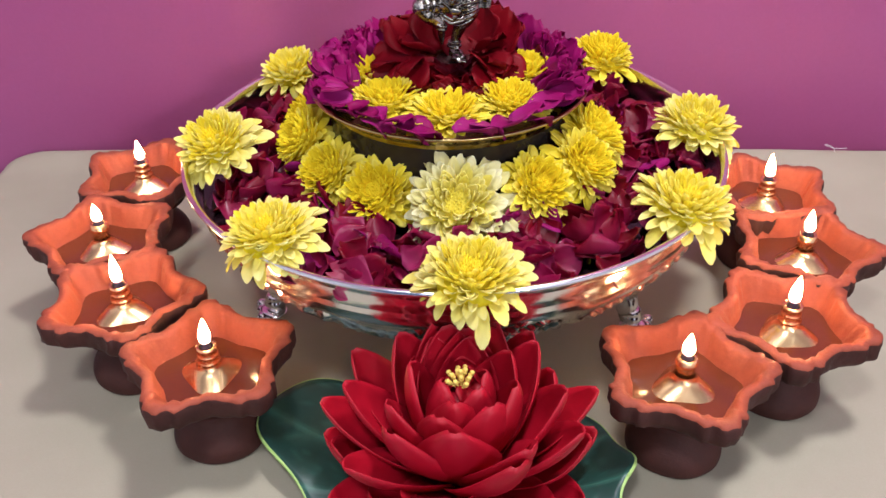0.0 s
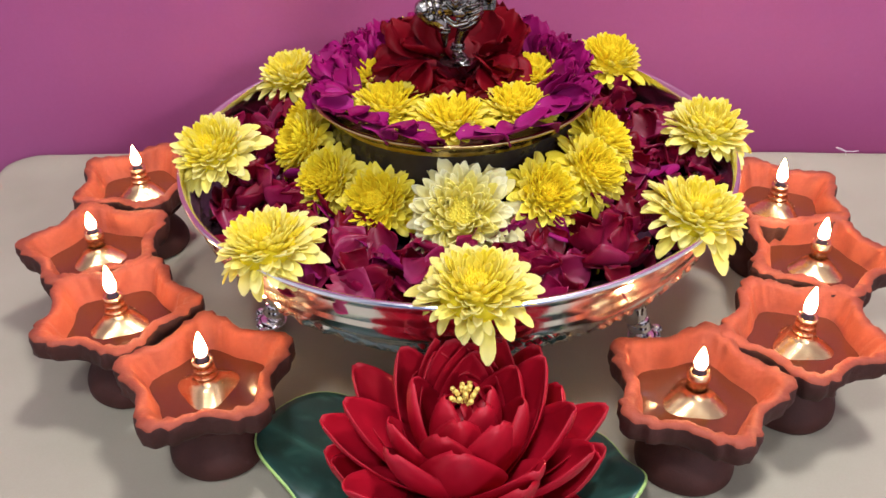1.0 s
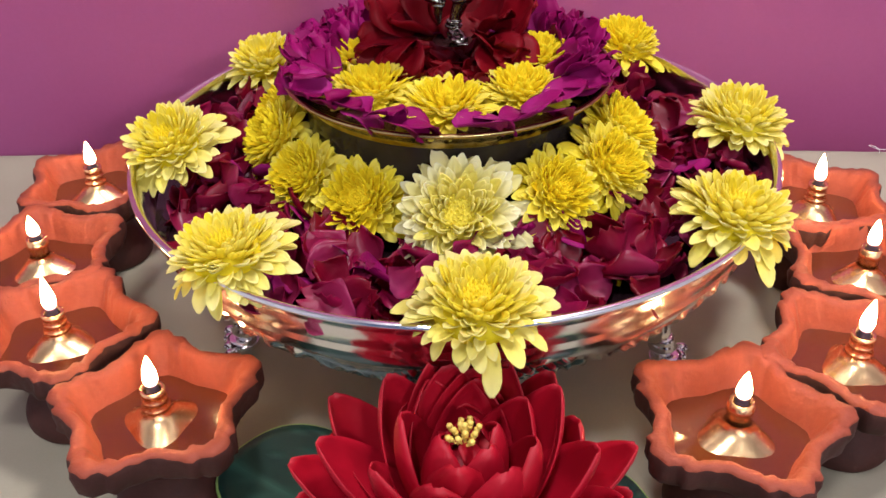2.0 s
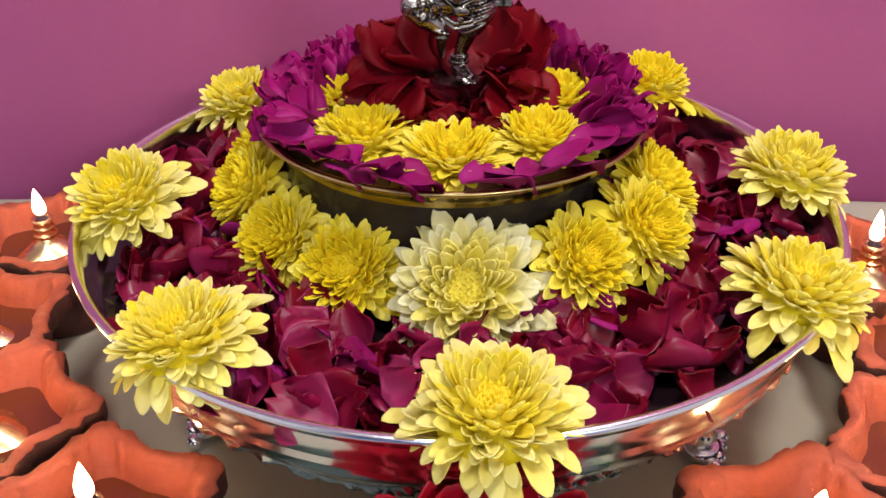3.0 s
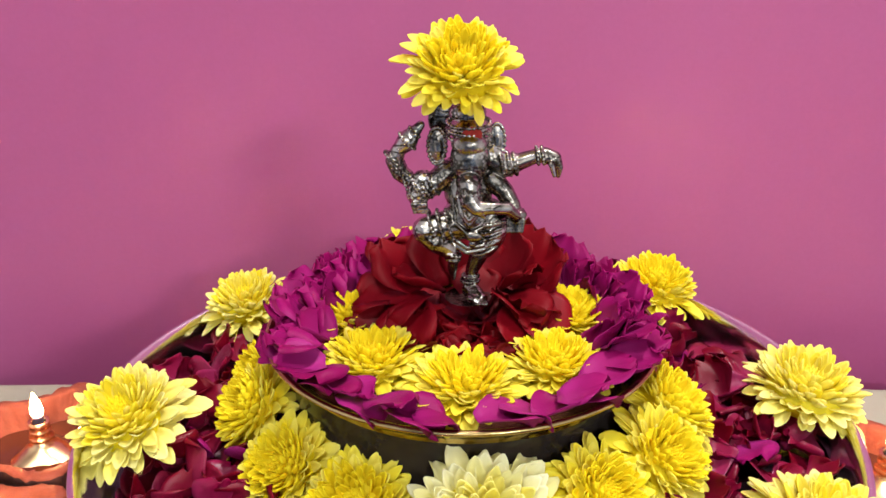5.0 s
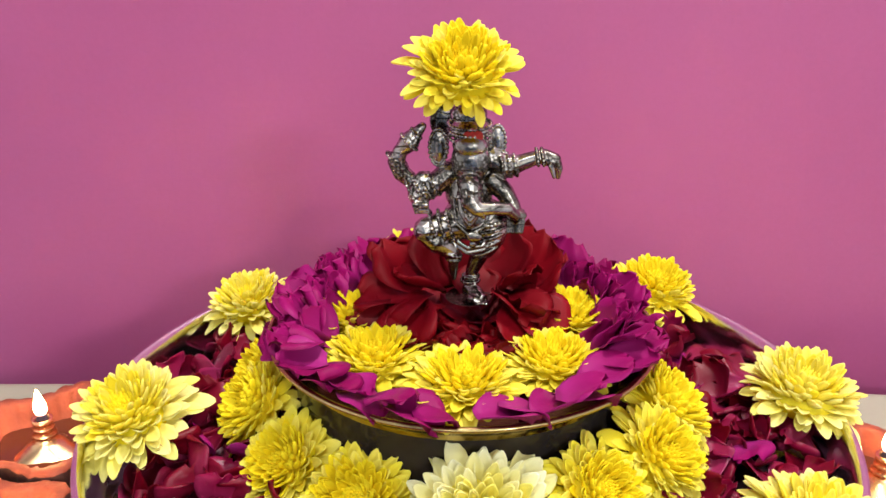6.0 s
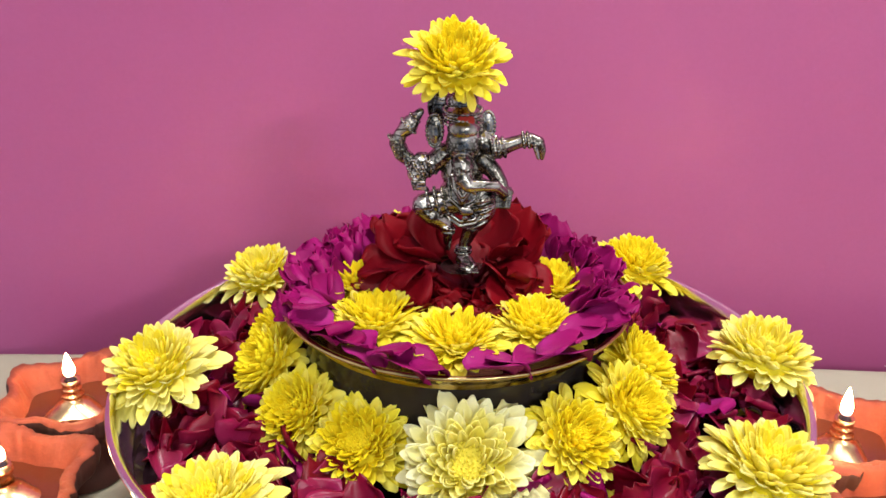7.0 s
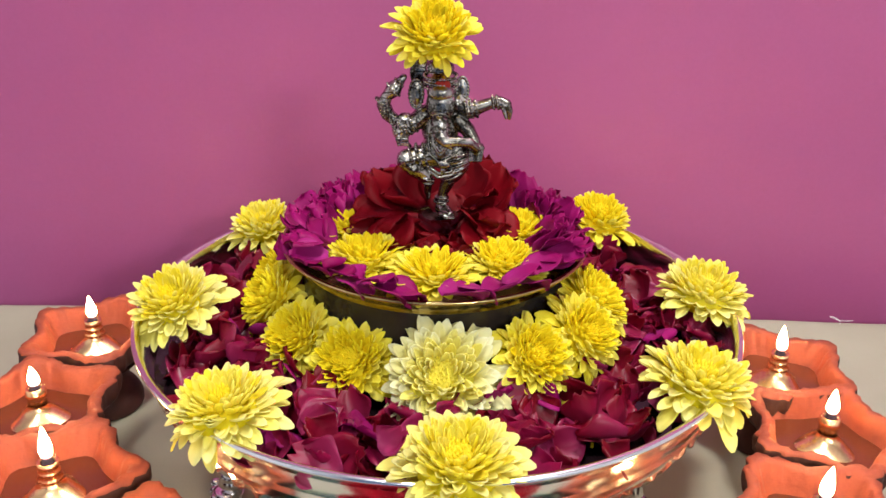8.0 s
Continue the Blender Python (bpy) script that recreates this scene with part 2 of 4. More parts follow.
def lathe_data(profile, n, shape=None):
    """Rings of the profile (r, z) turned about z; shape(theta, i, r, z) may give another (r, z). Ends with r = 0 close to a point."""
    verts, faces = [], []
    for i, (r, z) in enumerate(profile):
        for k in range(n):
            th = 2 * math.pi * k / n
            rr, zz = shape(th, i, r, z) if shape else (r, z)
            verts.append((rr * math.cos(th), rr * math.sin(th), zz))
    for i in range(len(profile) - 1):
        for k in range(n):
            a, b = i * n + k, i * n + (k + 1) % n
            faces.append((a, b, b + n, a + n))
    for i, flip in ((0, True), (len(profile) - 1, False)):
        ring = [i * n + k for k in range(n)]
        if profile[i][0] > 1e-6:
            faces.append(tuple(reversed(ring)) if flip else tuple(ring))
    return verts, faces


def smooth_profile(points, steps=6):
    """Catmull-Rom through the profile's points."""
    out = []
    p = [points[0], *points, points[-1]]
    for i in range(1, len(p) - 2):
        for s in range(steps):
            t = s / steps
            out.append(tuple(0.5 * (2 * p[i][c] + (p[i + 1][c] - p[i - 1][c]) * t + (2 * p[i - 1][c] - 5 * p[i][c] + 4 * p[i + 1][c] - p[i + 2][c]) * t * t
                                    + (3 * p[i][c] - p[i - 1][c] - 3 * p[i + 1][c] + p[i + 2][c]) * t ** 3) for c in (0, 1)))
    out.append(points[-1])
    return out


def outline(kind, v):
    if kind == "rose":
        return 0.34 + 0.66 * math.sin(math.pi / 2 * v / 0.60) if v < 0.60 else max(0.22, 1 - ((v - 0.60) / 0.40) ** 3.4) ** 0.5
    if kind == "mum":
        return 0.46 + 0.54 * (v / 0.62) ** 0.8 if v < 0.62 else max(0.05, 1 - ((v - 0.62) / 0.38) ** 1.7) ** 0.6
    return max(0.03, math.sin(math.pi * (0.10 + 0.90 * v ** 0.85))) ** 0.55


def petal_mesh(name, kind, length, width, cup, bend, twist, wave, thick, nu, nv, material, seed, sag=0.0, curl=0.0):
    """A closed petal that grows along +x from the origin, with its inner face up (+z)."""
    rnd = random.Random(seed)
    ph, ph2 = rnd.uniform(0, 6.3), rnd.uniform(0, 6.3)
    top, along = [], []
    px, pz, ang = 0.0, 0.0, 0.0
    spine = []
    vs = [1 - (1 - j / nv) ** (1.25 if kind == "lotus" else 1.8) for j in range(nv + 1)] + [1.0]
    for j in range(nv + 1):
        spine.append((px, pz, ang))
        ang = radians(bend) * vs[j + 1] - radians(sag) * math.sin(math.pi * vs[j + 1])
        px += length * (vs[j + 1] - vs[j]) * math.cos(ang)
        pz += length * (vs[j + 1] - vs[j]) * math.sin(ang)
    for j in range(nv + 1):
        v = vs[j]
        w = outline(kind, v) * width / 2
        sx, sz, sa = spine[j]
        for i in range(nu + 1):
            u = 2 * i / nu - 1
            h = cup * w * (u * u) + wave * width * math.sin(ph + 5 * u + 4 * v) * v * abs(u) + twist * u * w * v
            edge = wave * width * 0.6 * math.sin(ph2 + 7 * u) * v
            if kind == "rose":
                h -= curl * width * (1.6 * max(0.0, v - 0.62) ** 2 + 0.10 * max(0.0, abs(u) - 0.6) * v)
                edge -= 0.09 * u * u * v ** 4
                edge -= 0.06 * math.exp(-(u / 0.25) ** 2) * v ** 6
                h += 0.25 * wave * width * math.sin(ph2 + 13 * u + 3 * v) * v * v
            top.append(Vector((sx - h * math.sin(sa) + edge * math.cos(sa), u * w * (1 - 0.12 * cup * abs(u)), sz + h * math.cos(sa) + edge * math.sin(sa))))
            along.append(v)
    n = len(top)
    row = nu + 1
    low = []
    for j in range(nv + 1):
        for i in range(row):
            a = top[j * row + min(i + 1, nu)] - top[j * row + max(i - 1, 0)]
            b = top[min(j + 1, nv) * row + i] - top[max(j - 1, 0) * row + i]
            nrm = b.cross(a)
            nrm = nrm.normalized() if nrm.length > 1e-12 else Vector((0, 0, 1))
            rim = i in (0, nu) or j == nv
            low.append(top[j * row + i] - nrm * thick * (0.45 if rim else 1.0))
    faces = []
    for j in range(nv):
        for i in range(nu):
            a = j * row + i
            faces.append((a, a + row, a + row + 1, a + 1))
            faces.append((n + a, n + a + 1, n + a + row + 1, n + a + row))
    border = [i for i in range(row)] + [j * row + nu for j in range(1, nv + 1)] + [nv * row + i for i in range(nu - 1, -1, -1)] + [j * row for j in range(nv - 1, 0, -1)]
    for k in range(len(border)):
        a, b = border[k], border[(k + 1) % len(border)]
        faces.append((a, b, n + b, n + a))
    return mesh_of(name, top + low, faces, material, True, [("along", along + along)])


def facing(at, normal, spin=0.0, scale=1.0):
    q = Vector(normal).to_track_quat("Z", "Y")
    return Matrix.LocRotScale(at, q, (scale,) * 3) @ pose(0, 0, 0, 0, 0, spin)


def box_bm(x0, x1, y0, y1, z0, z1, bevel=0.0):
    bm = bmesh.new()
    bmesh.ops.create_cube(bm, size=1, matrix=Matrix.LocRotScale(((x0 + x1) / 2, (y0 + y1) / 2, (z0 + z1) / 2), None, (x1 - x0, y1 - y0, z1 - z0)))
    if bevel:
        bmesh.ops.bevel(bm, geom=bm.edges[:], offset=bevel, segments=2, affect="EDGES", profile=0.5)
    return bm


def tube_data(points, radii, n=8):
    """A tube along points."""
    verts, faces = [], []
    pts = [Vector(p) for p in points]
    for i, p in enumerate(pts):
        d = (pts[min(i + 1, len(pts) - 1)] - pts[max(i - 1, 0)]).normalized()
        a = d.orthogonal().normalized() if i == 0 else (a - d * a.dot(d)).normalized()
        b = d.cross(a)
        for k in range(n):
            t = 2 * math.pi * k / n
            verts.append(p + (a * math.cos(t) + b * math.sin(t)) * radii[i])
    for i in range(len(pts) - 1):
        for k in range(n):
            faces.append((i * n + k, i * n + (k + 1) % n, (i + 1) * n + (k + 1) % n, (i + 1) * n + k))
    faces.append(tuple(reversed(range(n))))
    faces.append(tuple((len(pts) - 1) * n + k for k in range(n)))
    return verts, faces


# ---------------------------------------------------------------- the room
def room():
    T = 0.1
    tagged(part("wall_north", box_bm(WALL_W - T, WALL_E + T, WALL_N, WALL_N + T, FLOOR, CEIL), M_WALL, smooth=False), "magenta-pink painted plaster wall behind the table", "wall", kind="structure")
    south = empty("wall_south", Matrix.Identity(4), label="pale painted wall with a window across the room", category="wall", kind="structure")
    for x0, x1, z0, z1 in ((WALL_W - T, WIN[0], FLOOR, CEIL), (WIN[1], WALL_E + T, FLOOR, CEIL), (WIN[0], WIN[1], FLOOR, WIN[2]), (WIN[0], WIN[1], WIN[3], CEIL)):
        part("wall_piece", box_bm(x0, x1, WALL_S - T, WALL_S, z0, z1), M_BLUE, south, smooth=False)
    win = empty("window_1", pose(0, WALL_S - 0.05, 0), label="plain window with a pale curtain", category="window", kind="structure")
    part("curtain", box_bm(WIN[0], WIN[1], -0.02, -0.01, WIN[2], WIN[3]), M_WHITE, win, smooth=False)
    tagged(part("wall_east", box_bm(WALL_E, WALL_E + T, WALL_S, WALL_N, FLOOR, CEIL), M_WHITE, smooth=False), "white painted side wall", "wall", kind="structure")
    tagged(part("wall_west", box_bm(WALL_W - T, WALL_W, WALL_S, WALL_N, FLOOR, CEIL), M_WHITE, smooth=False), "white painted side wall", "wall", kind="structure")
    tagged(part("floor", box_bm(WALL_W - T, WALL_E + T, WALL_S - T, WALL_N + T, FLOOR - T, FLOOR), M_FLOOR, smooth=False), "plain blue-grey floor", "floor", kind="structure")
    tagged(part("ceiling", box_bm(WALL_W - T, WALL_E + T, WALL_S - T, WALL_N + T, CEIL, CEIL + T), M_WHITE, smooth=False), "white painted ceiling", "ceiling", kind="structure")
    # the second fixture is made up to go with the added fill
    for x, y in (LAMP_TOP[:2], FILL_MID):
        p = empty("ceiling_lamp", pose(x, y, CEIL), label="small square white ceiling lamp out of view", category="lamp", group="ceiling lamps")
        part("frame", box_bm(-0.13, 0.13, -0.13, 0.13, -0.03, 0, 0.006), M_FIXTURE, p)
    w = empty("tube_lamp", pose(LAMP_FAR[0], WALL_S, LAMP_FAR[2]), label="white tube lamp fixed on the wall", category="lamp")
    part("batten", box_bm(-0.6, 0.6, 0, 0.05, -0.04, 0.04, 0.006), M_FIXTURE, w)


X0, X1, Y0, Y1 = -0.475, 0.56, -0.37, 0.278


def table():
    t = empty("table", pose(0, 0, FLOOR), label="wooden table under a cream cloth", category="table")
    top = -FLOOR - 0.006
    part("tabletop", box_bm(X0 + 0.01, X1 - 0.01, Y0 + 0.01, Y1 - 0.01, top - 0.035, top, 0.01), M_WOOD, t, smooth=False)
    for x in (X0 + 0.06, X1 - 0.06):
        for y in (Y0 + 0.06, Y1 - 0.06):
            part("leg", box_bm(x - 0.025, x + 0.025, y - 0.025, y + 0.025, 0, top - 0.035, 0.004), M_WOOD, t, smooth=False)


def tablecloth():
    """A sheet with rounded corners that lies on the table and hangs down all round."""
    cx, cy, hx, hy, rc = (X0 + X1) / 2, (Y0 + Y1) / 2, (X1 - X0) / 2, (Y1 - Y0) / 2, 0.035

    def border(th_i, n):
        s = th_i / n * 4
        k, f = int(s) % 4, s - int(s)
        c = [(1, -1), (1, 1), (-1, 1), (-1, -1)]
        a, b = c[k], c[(k + 1) % 4]
        x, y = (a[0] + (b[0] - a[0]) * f) * hx, (a[1] + (b[1] - a[1]) * f) * hy
        qx, qy = max(abs(x) - (hx - rc), 0), max(abs(y) - (hy - rc), 0)
        if qx > 0 and qy > 0:
            d = math.hypot(qx, qy)
            x = math.copysign(hx - rc + qx / d * rc, x)
            y = math.copysign(hy - rc + qy / d * rc, y)
        return x, y

    n, rings = 320, [(0.985, 0.0, 0), (0.997, -0.0012, 0), (1.0, -0.004, 0), (1.003, -0.009, 0), (1.006, -0.03, 0.3), (1.012, -0.1, 0.7), (1.02, -0.2, 1.0), (1.025, -0.27, 1.0)]
    verts, faces = [], []
    inner = 0.985
    # the flat middle, drawn as shrinking copies of the border
    shrink = [inner * (1 - i / 40) for i in range(40)]
    alls = [(s, 0.0, 0) for s in reversed(shrink)] + rings[1:]
    for s, z, wv in alls:
        for k in range(n):
            x, y = border(k, n)
            fold = wv * 0.012 * math.sin(k * 0.42 + math.sin(k * 0.13))
            x, y = x * s, y * s
            d = math.hypot(x, y) + 1e-6
            x, y = x + x / d * fold, y + y / d * fold
            zz = z
            if wv == 0:
                p = Vector((x + cx, y + cy, 0))
                far = max(0.0, min(1.0, (-p.y - 0.2) / 0.1)) + max(0.0, min(1.0, (abs(p.x) - 0.34) / 0.08))
                zz += far * 0.0022 * noise.noise(Vector((p.x * 9, p.y * 24, 2))) - 0.0012 * min(far, 1) + 0.0004 * noise.noise(p * 40) - 0.0004
            verts.append((x + cx, y + cy, zz))
    for i in range(len(alls) - 1):
        for k in range(n):
            a, b = i * n + k, i * n + (k + 1) % n
            faces.append((a, b, b + n, a + n))
    faces.append(tuple(reversed(range(n))))
    me = mesh_of("tablecloth", verts, [tuple(reversed(f)) for f in faces], M_CLOTH)
    ob = put("tablecloth", me)
    sol = ob.modifiers.new("thickness", "SOLIDIFY")
    sol.thickness, sol.offset = 0.0015, -1
    tagged(ob, "smooth cream cloth spread over the table", "tablecloth")


# ---------------------------------------------------------------- silver bowl
BX, BY, BR, BZ = 0.006, 0.014, 0.198, 0.147


def silver_bowl():
    b = empty("silver_bowl", pose(BX, BY, 0), label="large polished silver footed bowl with embossed leaf scrolls", category="bowl")
    outer = smooth_profile([(0.0, 0.034), (0.06, 0.034), (0.096, 0.0385), (0.120, 0.050), (0.138, 0.0625), (0.155, 0.077), (0.170, 0.091), (0.181, 0.104), (0.1882, 0.117), (0.1922, 0.129), (0.1935, 0.138)], 20)

    def relief(th, i, r, z):
        # leaf scrolls: festoons that rise and fall round the belly, ribbed inside
        if r < 0.07:
            return r, z
        u = 8 * th + 0.6
        band = 0.106 + 0.013 * math.sin(u) + 0.004 * math.sin(2 * u + 1.1)
        inside = 1 / (1 + math.exp(-(band - z) / 0.0012))
        ridge = math.exp(-((z - band) / 0.0022) ** 2)
        # a volute in each of sixteen cells, turning by turns
        cell = th / (2 * math.pi) * 16
        side = 1 if int(cell) % 2 else -1
        s_, t_ = (cell - int(cell) - 0.5) * 0.064, (z - 0.086 - 0.007 * side) * 1.25
        rho, phi = math.hypot(s_, t_), math.atan2(t_, s_)
        volute = math.sin(side * phi + 880 * rho) * math.exp(-(rho / 0.030) ** 2)
        leaf = math.sin(66 * th * side + 240 * z) * (1 - math.exp(-(rho / 0.022) ** 4))
        fade = min(1, (r - 0.07) / 0.05)
        d = fade * (0.0019 * ridge + inside * (0.0006 + 0.0026 * volute + 0.0020 * leaf))
        return r + d * 0.7, z - d * 0.7

    v, f = lathe_data(outer, 512, relief)
    me = mesh_of("body", v, f[:-1], M_SILVER)
    put("body", me, b, None, "polished silver wall with embossed leaf scrolls")
    lip = [(0.1935, 0.137), (0.195, 0.1408), (0.1982, 0.1430), (0.2, 0.1450), (0.1993, 0.1472), (0.197, 0.1474), (0.1945, 0.1450), (0.1928, 0.140), (0.1918, 0.132), (0.1905, 0.12)]
    v, f = lathe_data(smooth_profile(lip, 4), 256)
    put("rim", mesh_of("rim", v, f[:-2], M_SILVER), b, None, "smooth rolled silver rim")
    inner = smooth_profile([(0.1905, 0.121), (0.186, 0.110), (0.172, 0.095), (0.15, 0.076), (0.12, 0.055), (0.09, 0.0425), (0.0, 0.0400)], 4)
    v, f = lathe_data(inner, 128)
    put("lining", mesh_of("lining", v, f[:-1], M_SILVER), b)
    # cast paw feet
    for ang in (-167, -20, 72, 108):
        c, s = math.cos(radians(ang)), math.sin(radians(ang))
        bm = bmesh.new()
        for (rr, zz, sx, sz) in ((0.142, 0.060, 0.014, 0.012), (0.140, 0.044, 0.0105, 0.014), (0.143, 0.028, 0.0085, 0.014), (0.147, 0.016, 0.0085, 0.010), (0.150, 0.0065, 0.012, 0.0065)):
            bmesh.ops.create_icosphere(bm, subdivisions=3, radius=1, matrix=Matrix.Translation((rr * c, rr * s, zz)) @ Matrix.Diagonal((sx, sx, sz, 1)))
        for k in range(4):
            a2 = radians(ang + (k - 1.5) * 3.2)
            bmesh.ops.create_icosphere(bm, subdivisions=2, radius=1, matrix=Matrix.Translation((0.159 * math.cos(a2), 0.159 * math.sin(a2), 0.0052)) @ Matrix.Diagonal((0.0052, 0.0045, 0.005, 1)))
        for vtx in bm.verts:
            vtx.co += vtx.normal * 0.0012 * math.sin(vtx.co.z * 900) if vtx.co.z > 0.012 else Vector()
        part("foot", bm, M_SILVER, b, "cast silver paw foot")
    # water that the petals float on
    n = 96
    v = [(BX, BY, 0.118)] + [(BX + 0.1885 * math.cos(2 * math.pi * k / n), BY + 0.1885 * math.sin(2 * math.pi * k / n), 0.118) for k in range(n)]
    tagged(put("water", mesh_of("water", v, [(0, 1 + k, 1 + (k + 1) % n) for k in range(n)], M_WATER)), "dark still water in the silver bowl", "water", kind="structure")


UX, UY, UR, UZ = 0.003, 0.024, 0.101, 0.190


def brass_bowl():
    b = empty("brass_bowl", pose(UX, UY, 0.035), label="small old brass bowl with flared lip standing in the silver bowl", category="bowl")
    body = smooth_profile([(0.0, 0.0055), (0.05, 0.0055), (0.072, 0.012), (0.088, 0.035), (0.094, 0.07), (0.092, 0.10), (0.0890, 0.126), (0.0900, 0.1425)], 6)
    v, f = lathe_data(body, 160)
    put("body", mesh_of("body", v, f[:-1], M_URLI_BODY), b, None, "glossy brass wall with dark reflections in its colour")
    lip = smooth_profile([(0.0900, 0.1420), (0.0915, 0.1455), (0.0950, 0.1490), (0.0995, 0.1522), (0.1018, 0.1535), (0.1018, 0.1552), (0.0995, 0.1556), (0.094, 0.1510), (0.087, 0.1440), (0.084, 0.135), (0.083, 0.12), (0.08, 0.10), (0.0, 0.09)], 4)
    v, f = lathe_data(lip, 160)
    put("rim", mesh_of("rim", v, f[:-1], M_URLI), b, None, "flared golden brass lip")


# ---------------------------------------------------------------- chrysanthemums
MUMS = {}


def mum_meshes(style, heart, outer):
    """Petals from the incurved ones of the heart to the reflexed ones of the skirt, and the packed heart itself."""
    kinds = []
    for k in range(6):
        kinds.append(petal_mesh("petal", "mum", 1.0, 0.30 + 0.035 * (k % 2), 0.60 - 0.05 * k, MUM_BEND[k], 0.10 * (k % 3 - 1), 0.03, 0.035, 4, 6, heart if k < 3 else outer, 10 + k, 0))
    rnd = random.Random(5)
    bm = bmesh.new()
    bmesh.ops.create_icosphere(bm, subdivisions=3, radius=1, matrix=Matrix.Translation((0, 0, 0.02)) @ Matrix.Diagonal((0.56, 0.56, 0.30, 1)))
    for i in range(70):
        a, r = i * 2.39996, 0.24 * math.sqrt(i / 70)
        tip = 0.40 - r * 0.15 + rnd.uniform(-0.03, 0.03)
        mtx = Matrix.Translation((r * math.cos(a), r * math.sin(a), tip - 0.13)) @ Matrix.Rotation(a, 4, "Z") @ Matrix.Rotation(r * 0.8, 4, "Y") @ Matrix.Diagonal((0.016, 0.026, 0.15, 1))
        bmesh.ops.create_icosphere(bm, subdivisions=1, radius=1, matrix=mtx)
    centre = bpy.data.meshes.new("centre")
    al = bm.verts.layers.float.new("along")
    for vtx in bm.verts:
        vtx[al] = max(0.0, min(0.6, vtx.co.z))
    bm.to_mesh(centre)
    bm.free()
    centre.materials.append(heart)
    centre.polygons.foreach_set("use_smooth", [True] * len(centre.polygons))
    MUMS[style] = (kinds, centre)


MUM_BEND = (58, 44, 30, 14, -6, -26)


def chrysanthemum(at, R, normal, style, label, group, seed, spin=0.0, flat=0.0, hang=None, droop=0.0, skirt=1.0):
    """at: the middle of the open face; flat: 0 a full dome, 1 an opened, flatter flower; hang: the side whose skirt droops."""
    rnd = random.Random(seed)
    nrm = Vector(normal).normalized()
    dome = 0.52 - 0.16 * flat
    base = Vector(at) - nrm * R * dome
    R = 1.19 * R
    fm = facing(base, nrm, spin, R)
    fl = empty("chrysanthemum", fm, label=label, category="flower", group=group)
    kinds, centre = MUMS[style]
    tagged(put("centre", centre, fl, Matrix.Diagonal((1, 1, dome / 0.46, 1))), kind="stuff")
    side = (fm.inverted().to_3x3() @ Vector(hang)).normalized() if hang else Vector((0, 0, 0))
    count = 185
    lopsided, phase = rnd.uniform(0.03, 0.09), rnd.uniform(0, 6.3)
    for i in range(count):
        f = ((i + 14) / (count + 14)) ** 0.92
        az = i * 2.39996 + rnd.uniform(-0.16, 0.16)
        radial = Vector((math.cos(az), math.sin(az), 0))
        ragged = 1 + rnd.uniform(-0.12, 0.08) * (0.5 + f) + lopsided * math.sin(az + phase) * f
        out = (0.10 + 0.88 * f ** 0.80) * ragged
        high = dome * (1 - 0.86 * f ** 2.4) * (1 + rnd.uniform(-0.09, 0.09))
        low = max(0.0, f - 0.62) / 0.38
        high -= skirt * low * (0.13 + rnd.uniform(0, 0.13))
        pull = max(0.0, radial.dot(side)) * low
        high -= droop * pull * 0.30
        out -= droop * pull * 0.16
        foot = radial * (0.04 + 0.42 * f) + Vector((0, 0, dome * (0.30 - 0.40 * f)))
        tip = radial * out + Vector((0, 0, high))
        d = tip - foot
        k = min(5, max(0, int(f * 6.2 + rnd.uniform(-0.6, 0.6))))
        reach = d.length * (1.0 + abs(MUM_BEND[k]) / 300)
        el = math.degrees(math.atan2(d.z, d.dot(radial))) - MUM_BEND[k] / 2
        wide = (0.30 + 0.70 * reach) * (0.72 + 0.36 * f) * rnd.uniform(0.82, 1.1)
        m = Matrix.Translation(foot) @ pose(0, 0, 0, 0, 0, math.degrees(az)) @ pose(0, 0, 0, rnd.uniform(-18, 18), -el + rnd.uniform(-7, 7), rnd.uniform(-11, 11)) @ Matrix.Diagonal((reach, wide, reach, 1))
        put("petal", kinds[k], fl, m)
    return fl


